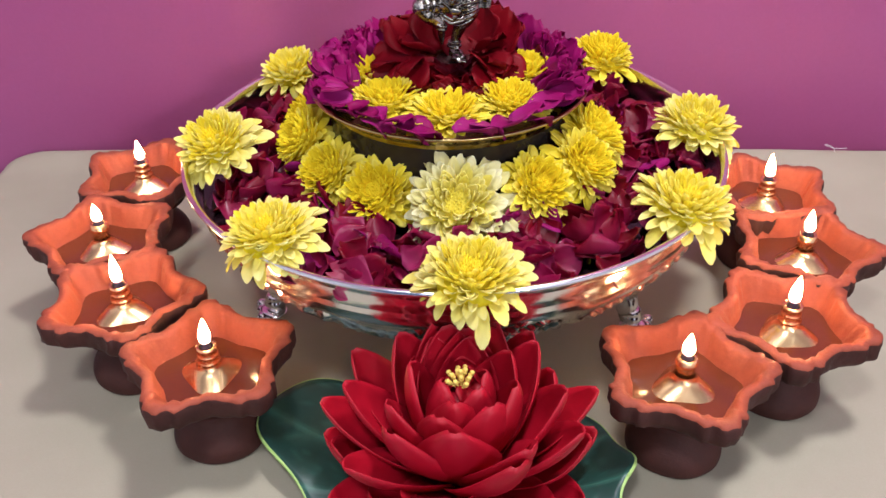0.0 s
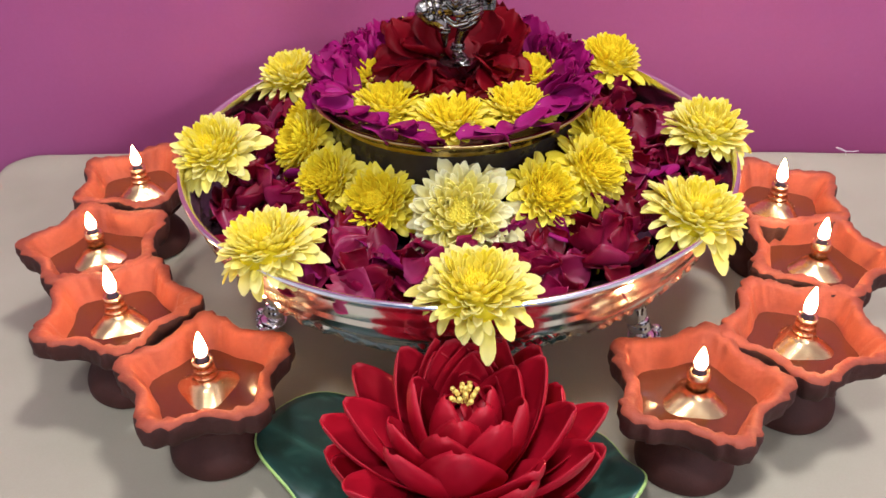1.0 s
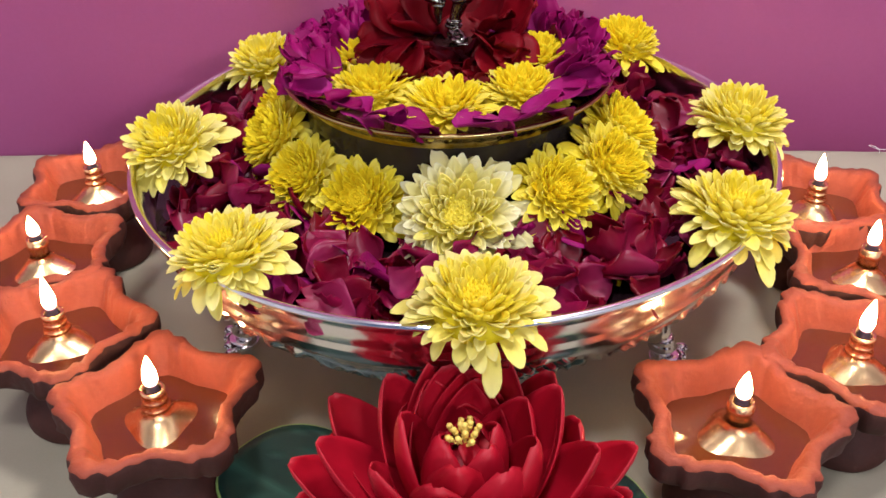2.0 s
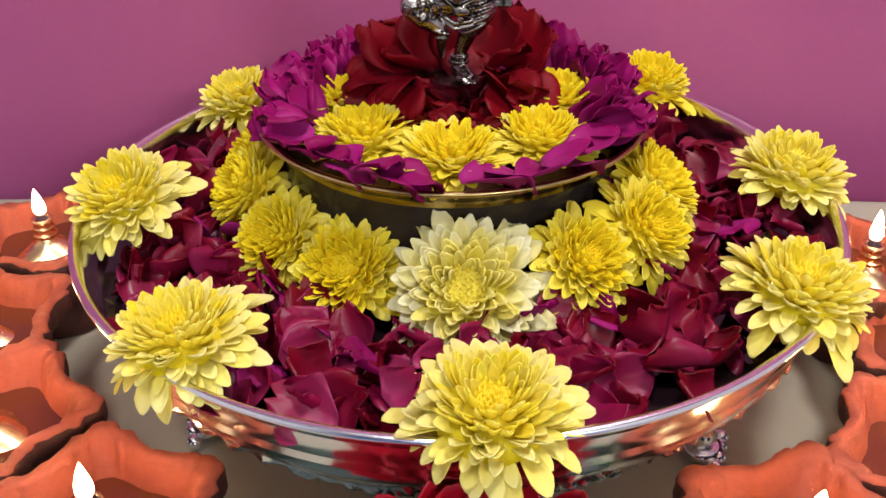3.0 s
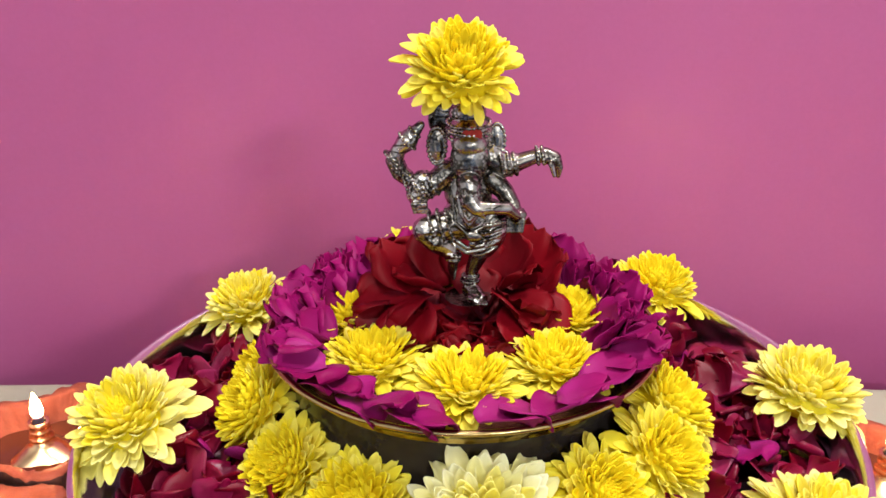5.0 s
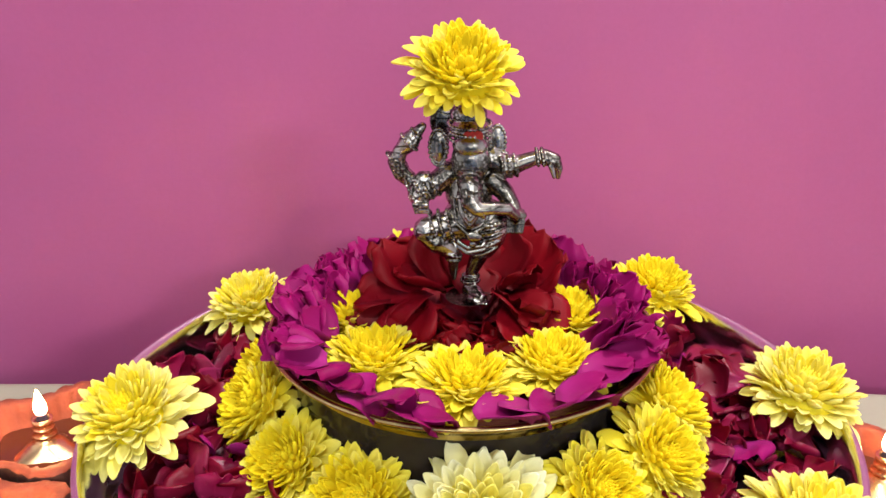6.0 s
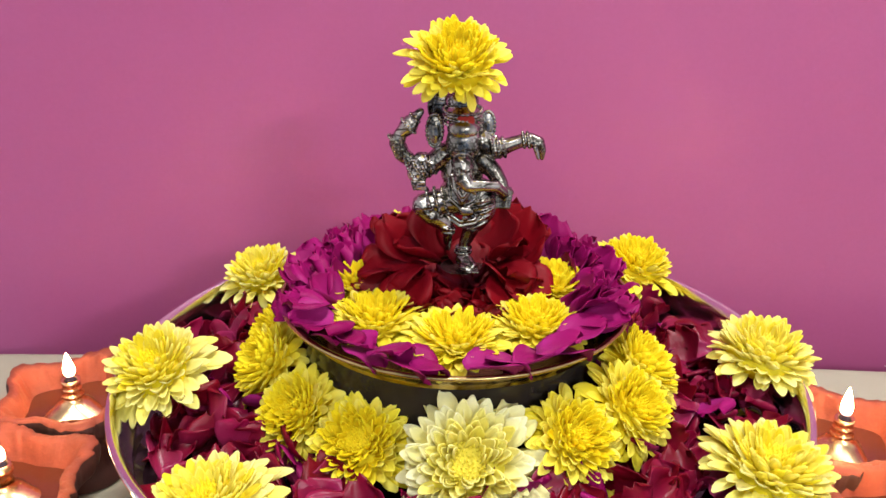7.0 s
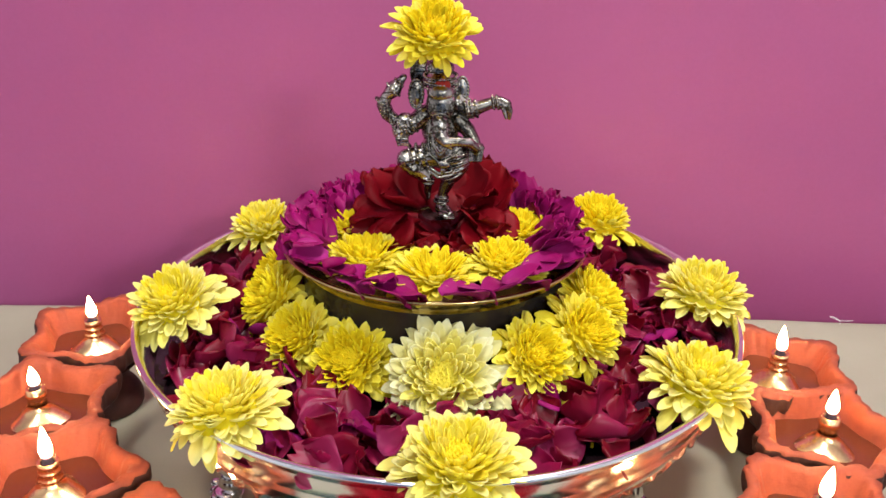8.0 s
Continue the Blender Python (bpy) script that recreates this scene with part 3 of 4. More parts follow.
def all_mums():
    mum_meshes("yellow", MUM_HEART, MUM_YELLOW)
    mum_meshes("pale", MUM_YELLOW, MUM_PALE)
    mum_meshes("white", MUM_PALE, MUM_WHITE)
    rim = [("pale", (0.019, -0.174, 0.150), 0.0328, (0.04, -0.20, 0.97), 0.75), ("pale", (-0.108, -0.128, 0.149), 0.0322, (-0.10, -0.08, 0.99), 1.0),
           ("pale", (-0.168, -0.008, 0.151), 0.0318, (-0.12, -0.34, 0.94), 0.6), ("pale", (-0.133, 0.122, 0.152), 0.029, (-0.10, -0.15, 1), 0.5),
           ("pale", (-0.029, 0.208, 0.152), 0.029, (0, 0.1, 1), 0.5), ("yellow", (0.132, 0.146, 0.154), 0.031, (0.10, -0.15, 1), 0.5),
           ("pale", (0.189, 0.025, 0.149), 0.0335, (0.12, -0.12, 0.98), 0.7), ("pale", (0.160, -0.087, 0.146), 0.0345, (0.14, -0.10, 0.98), 0.9)]
    for i, (st, base, R, nrm, fl) in enumerate(rim):
        at = Vector(base) + Vector(nrm).normalized() * (0.46 - 0.1 * fl) * R
        chrysanthemum(at, R, nrm, st, "lemon-yellow chrysanthemum head resting on the silver bowl's rim", "chrysanthemums on the silver rim", 100 + i, 37 * i, fl, (base[0] - BX, base[1] - BY, 0), 1.0)
    lean = [("yellow", (-0.113, 0.047, 0.148), 0.026, (-0.72, -0.25, 0.62)), ("yellow", (-0.113, 0.012, 0.146), 0.027, (-0.72, -0.35, 0.60)), ("yellow", (-0.085, -0.038, 0.145), 0.026, (-0.42, -0.55, 0.72)),
            ("yellow", (-0.047, -0.065, 0.144), 0.028, (-0.22, -0.62, 0.75)), ("yellow", (0.068, -0.064, 0.150), 0.026, (0.35, -0.55, 0.72)),
            ("yellow", (0.102, -0.038, 0.152), 0.026, (0.5, -0.45, 0.72)), ("yellow", (0.113, 0.002, 0.158), 0.027, (0.6, -0.2, 0.75))]
    for i, (st, at, R, nrm) in enumerate(lean):
        at = (at[0], at[1] - 0.011, at[2] + 0.0095)
        chrysanthemum(at, R, nrm, st, "yellow chrysanthemum head leaning against the small brass bowl", "chrysanthemums round the brass bowl", 200 + i, 53 * i, 0.5)
    chrysanthemum((0.010, -0.096, 0.156), 0.0355, (0.02, -0.70, 0.71), "white", "large creamy white chrysanthemum with a pale yellow heart", "chrysanthemums round the brass bowl", 300, 20, 0.7)
    up = [((-0.056, 0.030, 0.197), 0.025), ((-0.041, -0.014, 0.197), 0.0275), ((0.004, -0.037, 0.198), 0.0285), ((0.047, -0.018, 0.198), 0.0270), ((0.060, 0.030, 0.199), 0.026)]
    for i, (at, R) in enumerate(up):
        chrysanthemum(at, R, (0.05 * at[0] / 0.07, -0.03, 1), "yellow", "bright yellow chrysanthemum head among magenta petals in the brass bowl", "chrysanthemums in the brass bowl", 400 + i, 71 * i, 0.9, skirt=0.25)
    chrysanthemum((0.002, 0.006, 0.3355), 0.0262, (0.03, -0.55, 0.83), "yellow", "bright yellow chrysanthemum head set on top of the figurine", "", 500, 15, 0.0, (0, -1, 0), 0.7)


# ---------------------------------------------------------------- rose petals
ROSE = {}


def rose_meshes():
    for key, mat in (("red", ROSE_RED), ("pink", ROSE_PINK), ("dark", ROSE_DARK)):
        loose = key == "red"  # the floating petals are narrower and curl up more
        ROSE[key] = [petal_mesh("rose_petal", "rose", 1.0, (0.98 if loose else 1.16) + 0.10 * (k % 3), (0.32 if loose else 0.12) + (0.15 if loose else 0.10) * (k % 4), ROSE_CURL[k] if loose else ROSE_BEND[k], 0.2 * ((k % 3) - 1), 0.075 + 0.025 * (k % 3), 0.010, 10, 9, mat, 40 + k,
                                (0, 15, 0, 20, 10, 0, 12, 5)[k], (0.5, 0.3, 0.7, 0.2, 0.6, 0.3, 0.8, 0.5)[k]) for k in range(8)]


ROSE_CURL = (-40, 45, 80, 25, 60, -65, 100, 75)
ROSE_BEND = (-35, 30, 55, 15, 40, -60, 70, -15)  # 0, 5 and 7 drape, the others cup


def rose_petal(kind, at, size, rz, tilt, roll, rnd, label, group, shape=None):
    me = ROSE[kind][rnd.randrange(8) if shape is None else shape]
    ob = put("rose_petal", me, None, petal_pose(at, size, rz, tilt, roll))
    tagged(ob, label, "petal", group)


def petal_pose(at, size, rz, tilt, roll):
    size *= 0.84
    return pose(*at, 0, 0, rz) @ pose(0, 0, 0, roll, -tilt, 0) @ pose(-0.5 * size, 0, 0) @ Matrix.Diagonal((size, size, size, 1))


def lower_petals():
    """Deep petals joined into one sheet of petals; the upper ones singly."""
    rnd = random.Random(11)
    deep = bmesh.new()
    for layer, (count, z, tmax, size) in enumerate(((250, 0.1205, 24, 0.030), (150, 0.127, 52, 0.030), (110, 0.133, 72, 0.029))):
        for i in range(count):
            a = 2 * math.pi * (i * 0.618034 + rnd.uniform(-0.02, 0.02))
            r = math.sqrt(rnd.uniform(0.100 ** 2, (0.184 - 0.006 * layer) ** 2))
            x, y = BX + r * math.cos(a), BY + r * math.sin(a)
            kind = "pink" if rnd.random() < 0.14 else "red"
            at = (x, y, z + rnd.uniform(-0.002, 0.004) + 0.005 * max(0, math.sin(a)) * layer + 0.10 * max(0, r - 0.160))
            sz, rz, ti, ro = size * rnd.uniform(0.75, 1.25), rnd.uniform(0, 360), rnd.uniform(-0.3 * tmax, tmax), rnd.uniform(-tmax, tmax)
            if layer == 0 or layer == 1 and i % 3:
                first = len(deep.verts)
                deep.from_mesh(ROSE["red"][rnd.randrange(8)])
                deep.verts.ensure_lookup_table()
                m = petal_pose(at, sz, rz, ti, ro)
                for vtx in deep.verts[first:]:
                    vtx.co = m @ vtx.co
            else:
                rose_petal(kind, at, sz, rz, ti, ro, rnd, "crimson rose petal floating in the silver bowl" if kind == "red" else "magenta rose petal floating in the silver bowl", "rose petals in the silver bowl")
    bed = part("rose_petals", deep, ROSE_BED)
    tagged(bed, "bed of crimson rose petals floating on the water", "petals", kind="stuff")


def upper_petals():
    rnd = random.Random(23)
    grp, lab = "rose petals in the brass bowl", "magenta rose petal standing inside the brass bowl's lip"

    def at(a, r, z):
        return (UX + r * math.cos(radians(a)), UY + r * math.sin(radians(a)), z)

    # magenta petals that stand round the sides and the back, in two ruffled rows
    for rad, step, size, z, el in ((0.090, 7.5, 0.034, 0.192, 44), (0.082, 8, 0.033, 0.195, 58), (0.076, 11, 0.028, 0.197, 70)):
        a = -22.0
        while a < 206:
            side = max(0.0, -math.sin(radians(a)))
            rose_petal("pink", at(a, rad, z - 0.008 * side + rnd.uniform(-0.003, 0.003)), size * rnd.uniform(0.85, 1.15), a + rnd.uniform(-28, 28), el - 45 * side + rnd.uniform(-12, 12), rnd.uniform(-22, 22), rnd, lab, grp, rnd.choice((1, 2, 3, 4, 6, 0)))
            a += step * rnd.uniform(0.7, 1.3)
    # and lie along the lip at the front
    low = "magenta rose petal lying along the brass bowl's lip"
    for a, r, size, turn, el, roll, shape in ((209, 0.088, 0.036, 20, 36, 10, 1), (217, 0.090, 0.031, -20, 30, -8, 3), (224, 0.090, 0.034, 40, 20, 8, 4), (231, 0.091, 0.029, 60, 18, -10, 1), (237, 0.088, 0.028, 85, 22, -12, 3), (242, 0.090, 0.031, 85, 12, -20, 0),
                                             (250, 0.091, 0.028, 70, 20, -10, 4), (257, 0.091, 0.033, 80, 6, -14, 7), (263, 0.092, 0.026, 110, 14, -10, 0), (281, 0.090, 0.034, 100, 4, -18, 7), (288, 0.086, 0.033, 70, 8, -22, 0),
                                             (295, 0.090, 0.030, 110, 8, -16, 3), (302, 0.092, 0.028, 55, 26, -6, 4), (307, 0.090, 0.032, 80, 14, -16, 0), (316, 0.087, 0.033, 60, 26, -8, 1), (325, 0.090, 0.034, 20, 32, 8, 3), (332, 0.084, 0.034, -15, 44, -6, 4)):
        rose_petal("pink", at(a, r + 0.005, 0.1935 + 0.0002 * el), 0.95 * size, a + turn, 0.6 * el, 0.7 * roll, rnd, low, grp, shape)
    # dark red bed that fills the middle
    lab2 = "dark red rose petal heaped round the figurine"
    for i in range(54):
        a, r = i * 2.39996, 0.056 * math.sqrt((i + 0.5) / 54)
        rose_petal("dark", (0.008 + r * math.cos(a), 0.028 + r * math.sin(a), 0.178 + 0.012 * (1 - r / 0.056) + rnd.uniform(0, 0.003)), 0.026 * rnd.uniform(0.85, 1.2), math.degrees(a) + rnd.uniform(-50, 50), rnd.uniform(-10, 14), rnd.uniform(-20, 20), rnd, lab2, grp)
    # crumpled heart in front of the disc
    for i in range(30):
        a, r = i * 2.39996, 0.026 * math.sqrt((i + 0.5) / 30)
        rose_petal("dark", (0.006 + 1.3 * r * math.cos(a), -0.004 + 0.7 * r * math.sin(a), 0.189 + rnd.uniform(-0.002, 0.002)), 0.019 * rnd.uniform(0.8, 1.2), math.degrees(a) + 90 + rnd.uniform(-40, 40), rnd.uniform(15, 55), rnd.uniform(-55, 55), rnd, lab2, grp)
    # broad draping petals at both sides of the disc and tall ones behind it
    for x, y, z, size, rz, tilt, roll, shape in (
            (-0.024, 0.004, 0.201, 0.034, 255, -18, 12, 7), (-0.036, 0.010, 0.199, 0.036, 225, -12, -10, 0), (-0.028, 0.020, 0.208, 0.037, 205, 8, 14, 0), (-0.040, 0.026, 0.205, 0.034, 180, 14, -8, 7), (-0.020, 0.030, 0.213, 0.034, 190, 34, 12, 3),
            (-0.030, 0.040, 0.214, 0.037, 160, 40, -12, 4), (-0.012, 0.046, 0.217, 0.036, 130, 58, 8, 1), (-0.016, 0.014, 0.200, 0.022, 260, 28, 20, 4), (-0.044, 0.016, 0.197, 0.028, 235, -22, 10, 7),
            (0.034, 0.002, 0.202, 0.035, 290, -16, -10, 0), (0.043, 0.010, 0.201, 0.034, 322, -10, 12, 7), (0.031, 0.013, 0.209, 0.036, 300, 10, -16, 7), (0.044, 0.024, 0.208, 0.035, 345, 12, 8, 0), (0.030, 0.028, 0.211, 0.032, 335, 34, -10, 4),
            (0.027, 0.006, 0.204, 0.027, 255, 30, -24, 2), (0.024, 0.048, 0.219, 0.041, 70, 66, -8, 3), (0.040, 0.046, 0.218, 0.039, 40, 58, 12, 1), (0.033, 0.056, 0.221, 0.038, 62, 74, 6, 3), (0.048, 0.036, 0.211, 0.034, 20, 44, -8, 4),
            (0.008, 0.052, 0.214, 0.034, 95, 62, 6, 4), (-0.002, 0.056, 0.214, 0.034, 100, 60, -10, 3), (0.010, 0.040, 0.205, 0.026, 85, 30, 8, 4), (-0.036, 0.052, 0.212, 0.034, 140, 52, 10, 1)):
        rose_petal("dark", (x, y, z), size, rz, tilt, roll, rnd, lab2, grp, shape)
    # stray petal
    rose_petal("red", (-0.012, -0.180, 0.1665), 0.019, 35, 20, 20, rnd, "small crimson petal caught on a yellow chrysanthemum", "", 2)


# ---------------------------------------------------------------- figurine
def figurine():
    K = 0.000147
    verts, faces, ball_kinds = [], [], {}
    for sub in (1, 2, 3):
        bm = bmesh.new()
        bmesh.ops.create_icosphere(bm, subdivisions=sub, radius=1)
        bm.verts.index_update()
        ball_kinds[sub] = ([v.co.copy() for v in bm.verts], [[v.index for v in f.verts] for f in bm.faces])
        bm.free()

    def blob(c, rx, ry, rz, sub):
        first = len(verts)
        pts, tris = ball_kinds[sub]
        verts.extend((c.x + p.x * rx, c.y + p.y * ry, c.z + p.z * rz) for p in pts)
        faces.extend([i + first for i in f] for f in tris)

    def P(cx, cy, d):
        return Vector(((cx - 357) * K, -d * 0.001, (965 - cy) * K * 1.13))

    def ball(cx, cy, d, rx, ry=None, rz=None):
        ry, rz = ry or rx, rz or rx
        blob(P(cx, cy, d), rx * K, ry * K, rz * K * 1.05, 3 if rx > 20 else 1)

    def limb(pts, radii, steps=8):
        line = [P(*p) for p in pts]
        for i in range(len(line) - 1):
            for k in range(steps + (i == len(line) - 2)):
                t = k / steps
                blob(line[i].lerp(line[i + 1], t), *[(radii[i] + (radii[i + 1] - radii[i]) * t) * K] * 3, 2)

    def ring(cx, cy, d, r, thick, tilt_y=0.0, count=18, tilt_x=0.0, deep=1.0):
        c = P(cx, cy, d)
        rot = Matrix.Rotation(radians(tilt_y), 4, "Y") @ Matrix.Rotation(radians(tilt_x), 4, "X")
        count = round(count * 0.7)
        for k in range(count):
            a = 2 * math.pi * k / count
            o = rot @ Vector((r * K * math.cos(a), deep * r * K * math.sin(a), 0))
            blob(c + o, *[thick * K] * 3, 1)

    def beads(pts, r, count):
        line = [P(*p) for p in pts]
        for k in range(count):
            t = k / (count - 1) * (len(line) - 1)
            i = min(int(t), len(line) - 2)
            blob(line[i].lerp(line[i + 1], t - i), *[r * K] * 3, 1)

    # disc and standing leg
    v, f = lathe_data([(0.0, 0.0), (0.0126, 0.0), (0.0132, 0.001), (0.0126, 0.0022), (0.0, 0.0024)], 40)
    faces.extend([i + len(verts) for i in dict.fromkeys(face)] for face in f[:-1])
    verts.extend(v)
    limb([(362, 935, 1), (380, 940, 5), (400, 945, 10)], [30, 30, 22])
    ball(385, 942, 9, 38, 34, 12)
    for k in range(4):
        limb([(376 + 13 * k, 946, 12), (380 + 13 * k, 950, 15)], [8, 6], 3)
    limb([(362, 915, 0), (370, 870, 0), (390, 825, 0), (402, 790, 1)], [22, 25, 33, 38])
    ring(362, 908, 0, 30, 9)
    ring(364, 892, 0, 28, 7)
    limb([(408, 785, 2), (428, 745, 2), (425, 690, 2)], [48, 60, 66])
    for k in range(5):  # wrapped cloth
        ring(412 + 5 * k, 790 - 24 * k, 2, 57 + 4 * k, 8, -24 + 3 * k, 44)
    # raised leg and its hanging foot
    limb([(330, 715, 3), (262, 712, 7), (205, 715, 10)], [60, 56, 44])
    limb([(203, 722, 10), (240, 752, 11), (290, 785, 9)], [42, 40, 33])
    for k in range(3):
        ring(232 + 30 * k, 708 + 2 * k, 8 - k, 56 + 2 * k, 7, 72, 36)
    limb([(296, 790, 9), (302, 818, 8), (300, 850, 7), (303, 885, 6)], [28, 21, 18, 9])
    ring(296, 792, 9, 33, 8, 20)
    ring(300, 815, 8, 25, 7, 5)
    # belly, chest, belts and chains
    ball(355, 690, 2, 92, 74, 74)
    ball(352, 610, 1, 84, 62, 80)
    ball(350, 545, 0, 98, 52, 50)
    beads([(266, 690, 4), (300, 745, 10), (350, 768, 13), (400, 762, 12), (452, 700, 6)], 9, 34)
    beads([(262, 705, 4), (296, 758, 10), (348, 784, 13), (404, 776, 12), (456, 716, 6)], 8, 34)
    ball(372, 730, 14, 26, 10, 18)
    ball(366, 752, 14, 14, 8, 12)
    limb([(318, 600, 10), (325, 655, 12), (355, 690, 14), (385, 655, 12), (392, 600, 10)], [8, 9, 10, 9, 8])
    limb([(300, 620, 9), (308, 690, 12), (350, 722, 14), (405, 700, 12), (425, 640, 9)], [6, 6, 7, 6, 6])
    beads([(336, 610, 12), (340, 660, 14), (355, 676, 15), (370, 660, 14), (374, 610, 12)], 7, 18)
    # head, crown, ears, trunk, tusk
    ball(354, 500, 9, 66, 56, 84)
    ball(352, 450, 10, 60, 52, 40)
    ball(354, 560, 12, 46, 46, 44)
    ball(318, 515, 15, 12, 6, 7)
    ball(392, 515, 15, 12, 6, 7)
    ball(350, 412, 4, 72, 62, 40)
    for y in (432, 412, 392):
        ring(350, y, 5, 71, 8, 0, 40, 8, 0.86)
    ball(345, 370, 1, 64, 58, 44)
    ball(268, 400, -5, 54, 20, 62)
    ball(246, 468, 2, 36, 18, 62)
    ball(444, 450, 2, 32, 18, 58)
    for k in range(22):
        a = 2 * math.pi * k / 22
        ball(246 + 32 * math.cos(a), 468 + 56 * math.sin(a), 4, 7)
        ball(444 + 28 * math.cos(a), 450 + 52 * math.sin(a), 4, 7)
    ball(250, 470, 4, 16, 10, 34)
    ball(446, 452, 4, 14, 10, 30)
    limb([(352, 560, 17), (354, 600, 20), (378, 622, 22), (430, 620, 22), (478, 626, 20), (506, 652, 17), (508, 672, 15)], [42, 34, 27, 23, 22, 18, 13])
    for k in range(10):
        t = k / 9
        ring(353 + 8 * t + 70 * max(0, t - 0.5), 568 + 62 * min(1, t * 1.3), 18.5 + 3 * t, 38 - 13 * t, 4, 70 * t, 22)
    limb([(322, 570, 15), (312, 592, 20)], [9, 6])
    limb([(384, 570, 15), (396, 585, 20)], [9, 6])
    # arms on the side of the pointing hand
    limb([(425, 500, 2), (475, 525, 4), (520, 512, 5), (575, 494, 5), (600, 492, 5)], [46, 42, 30, 25, 24])
    for x in (462, 486, 506):
        ring(x, 520, 4, 42 - (x - 462) * 0.12, 8, 78, 26)
    ring(578, 493, 5, 30, 7, 80, 20)
    ring(596, 492, 5, 30, 7, 80, 20)
    limb([(604, 492, 5), (632, 500, 6), (648, 525, 6), (650, 552, 6)], [28, 27, 18, 9])
    limb([(622, 510, 10), (634, 545, 10)], [11, 7])
    limb([(430, 570, 3), (470, 600, 6), (500, 640, 9), (510, 665, 11)], [40, 34, 28, 24])
    ball(510, 660, 13, 38, 24, 20)
    ring(506, 645, 11, 34, 7, 20, 20)
    for k in range(4):
        limb([(486 + 16 * k, 672, 15), (484 + 15 * k, 706, 16)], [9, 8], 4)
    # arms on the other side: a bangled forearm, and a raised hand with a club
    limb([(280, 555, 1), (235, 585, 3), (196, 600, 5)], [46, 40, 42])
    limb([(196, 572, 5), (180, 610, 6), (190, 640, 7)], [38, 40, 26])
    for k in range(4):
        ring(160 + 24 * k, 606 - 9 * k, 5, 48 - 2 * k, 8, 60, 26)
    for k in range(4):
        limb([(166 + 14 * k, 632, 12), (172 + 13 * k, 656, 12)], [9, 7], 3)
    limb([(160, 580, 2), (122, 552, 2), (104, 515, 2), (118, 482, 3)], [28, 32, 32, 26])
    for k in range(3):
        ring(100 + 10 * k, 510 + 20 * k, 2, 37, 7, 40, 24)
    limb([(120, 480, 3), (150, 450, 4), (172, 425, 4), (192, 404, 4)], [24, 36, 22, 15])
    ring(148, 452, 4, 38, 6, 45, 22)
    ring(172, 425, 4, 24, 6, 45, 16)
    me = mesh_of("figurine", verts, faces, M_STATUE)
    ob = put("figurine", me, None, pose(0.006, 0.030, 0.203))
    r = ob.modifiers.new("cast", "REMESH")
    r.mode, r.voxel_size, r.use_smooth_shade = "VOXEL", 0.00042, True
    tagged(ob, "small antique silver dancing figurine on a round disc", "figurine")
    v, f = lathe_data(smooth_profile([(0.0, 0.0), (0.004, 0.0006), (0.0052, 0.003), (0.004, 0.0062), (0.0, 0.0075)], 3), 20)
    tagged(put("vermilion_dab", mesh_of("vermilion_dab", v, f, M_VERMILION), None, pose(0.0065, 0.0185, 0.2935) @ pose(0, 0, 0, 78, 0, 0) @ Matrix.Diagonal((0.95, 0.75, 0.4, 1))), "dab of red vermilion powder on the figurine's forehead", "powder")


# ---------------------------------------------------------------- clay lamps
def star(th, phase, tip, valley, jag=1.0):
    """Outline of the lamp's cup: five flared tips with stepped shoulders."""
    u = ((th - phase) / (2 * math.pi) * 5) % 1.0
    d = abs(u - round(u)) * 2  # 0 at a tip, 1 between two tips
    k = min(1.0, (1 - d) * 1.14) ** 1.6
    r = valley + (tip - valley) * k
    r += jag * (0.0024 * math.exp(-((d - 0.42) / 0.07) ** 2) - 0.0016 * math.exp(-((d - 0.28) / 0.06) ** 2))
    return r


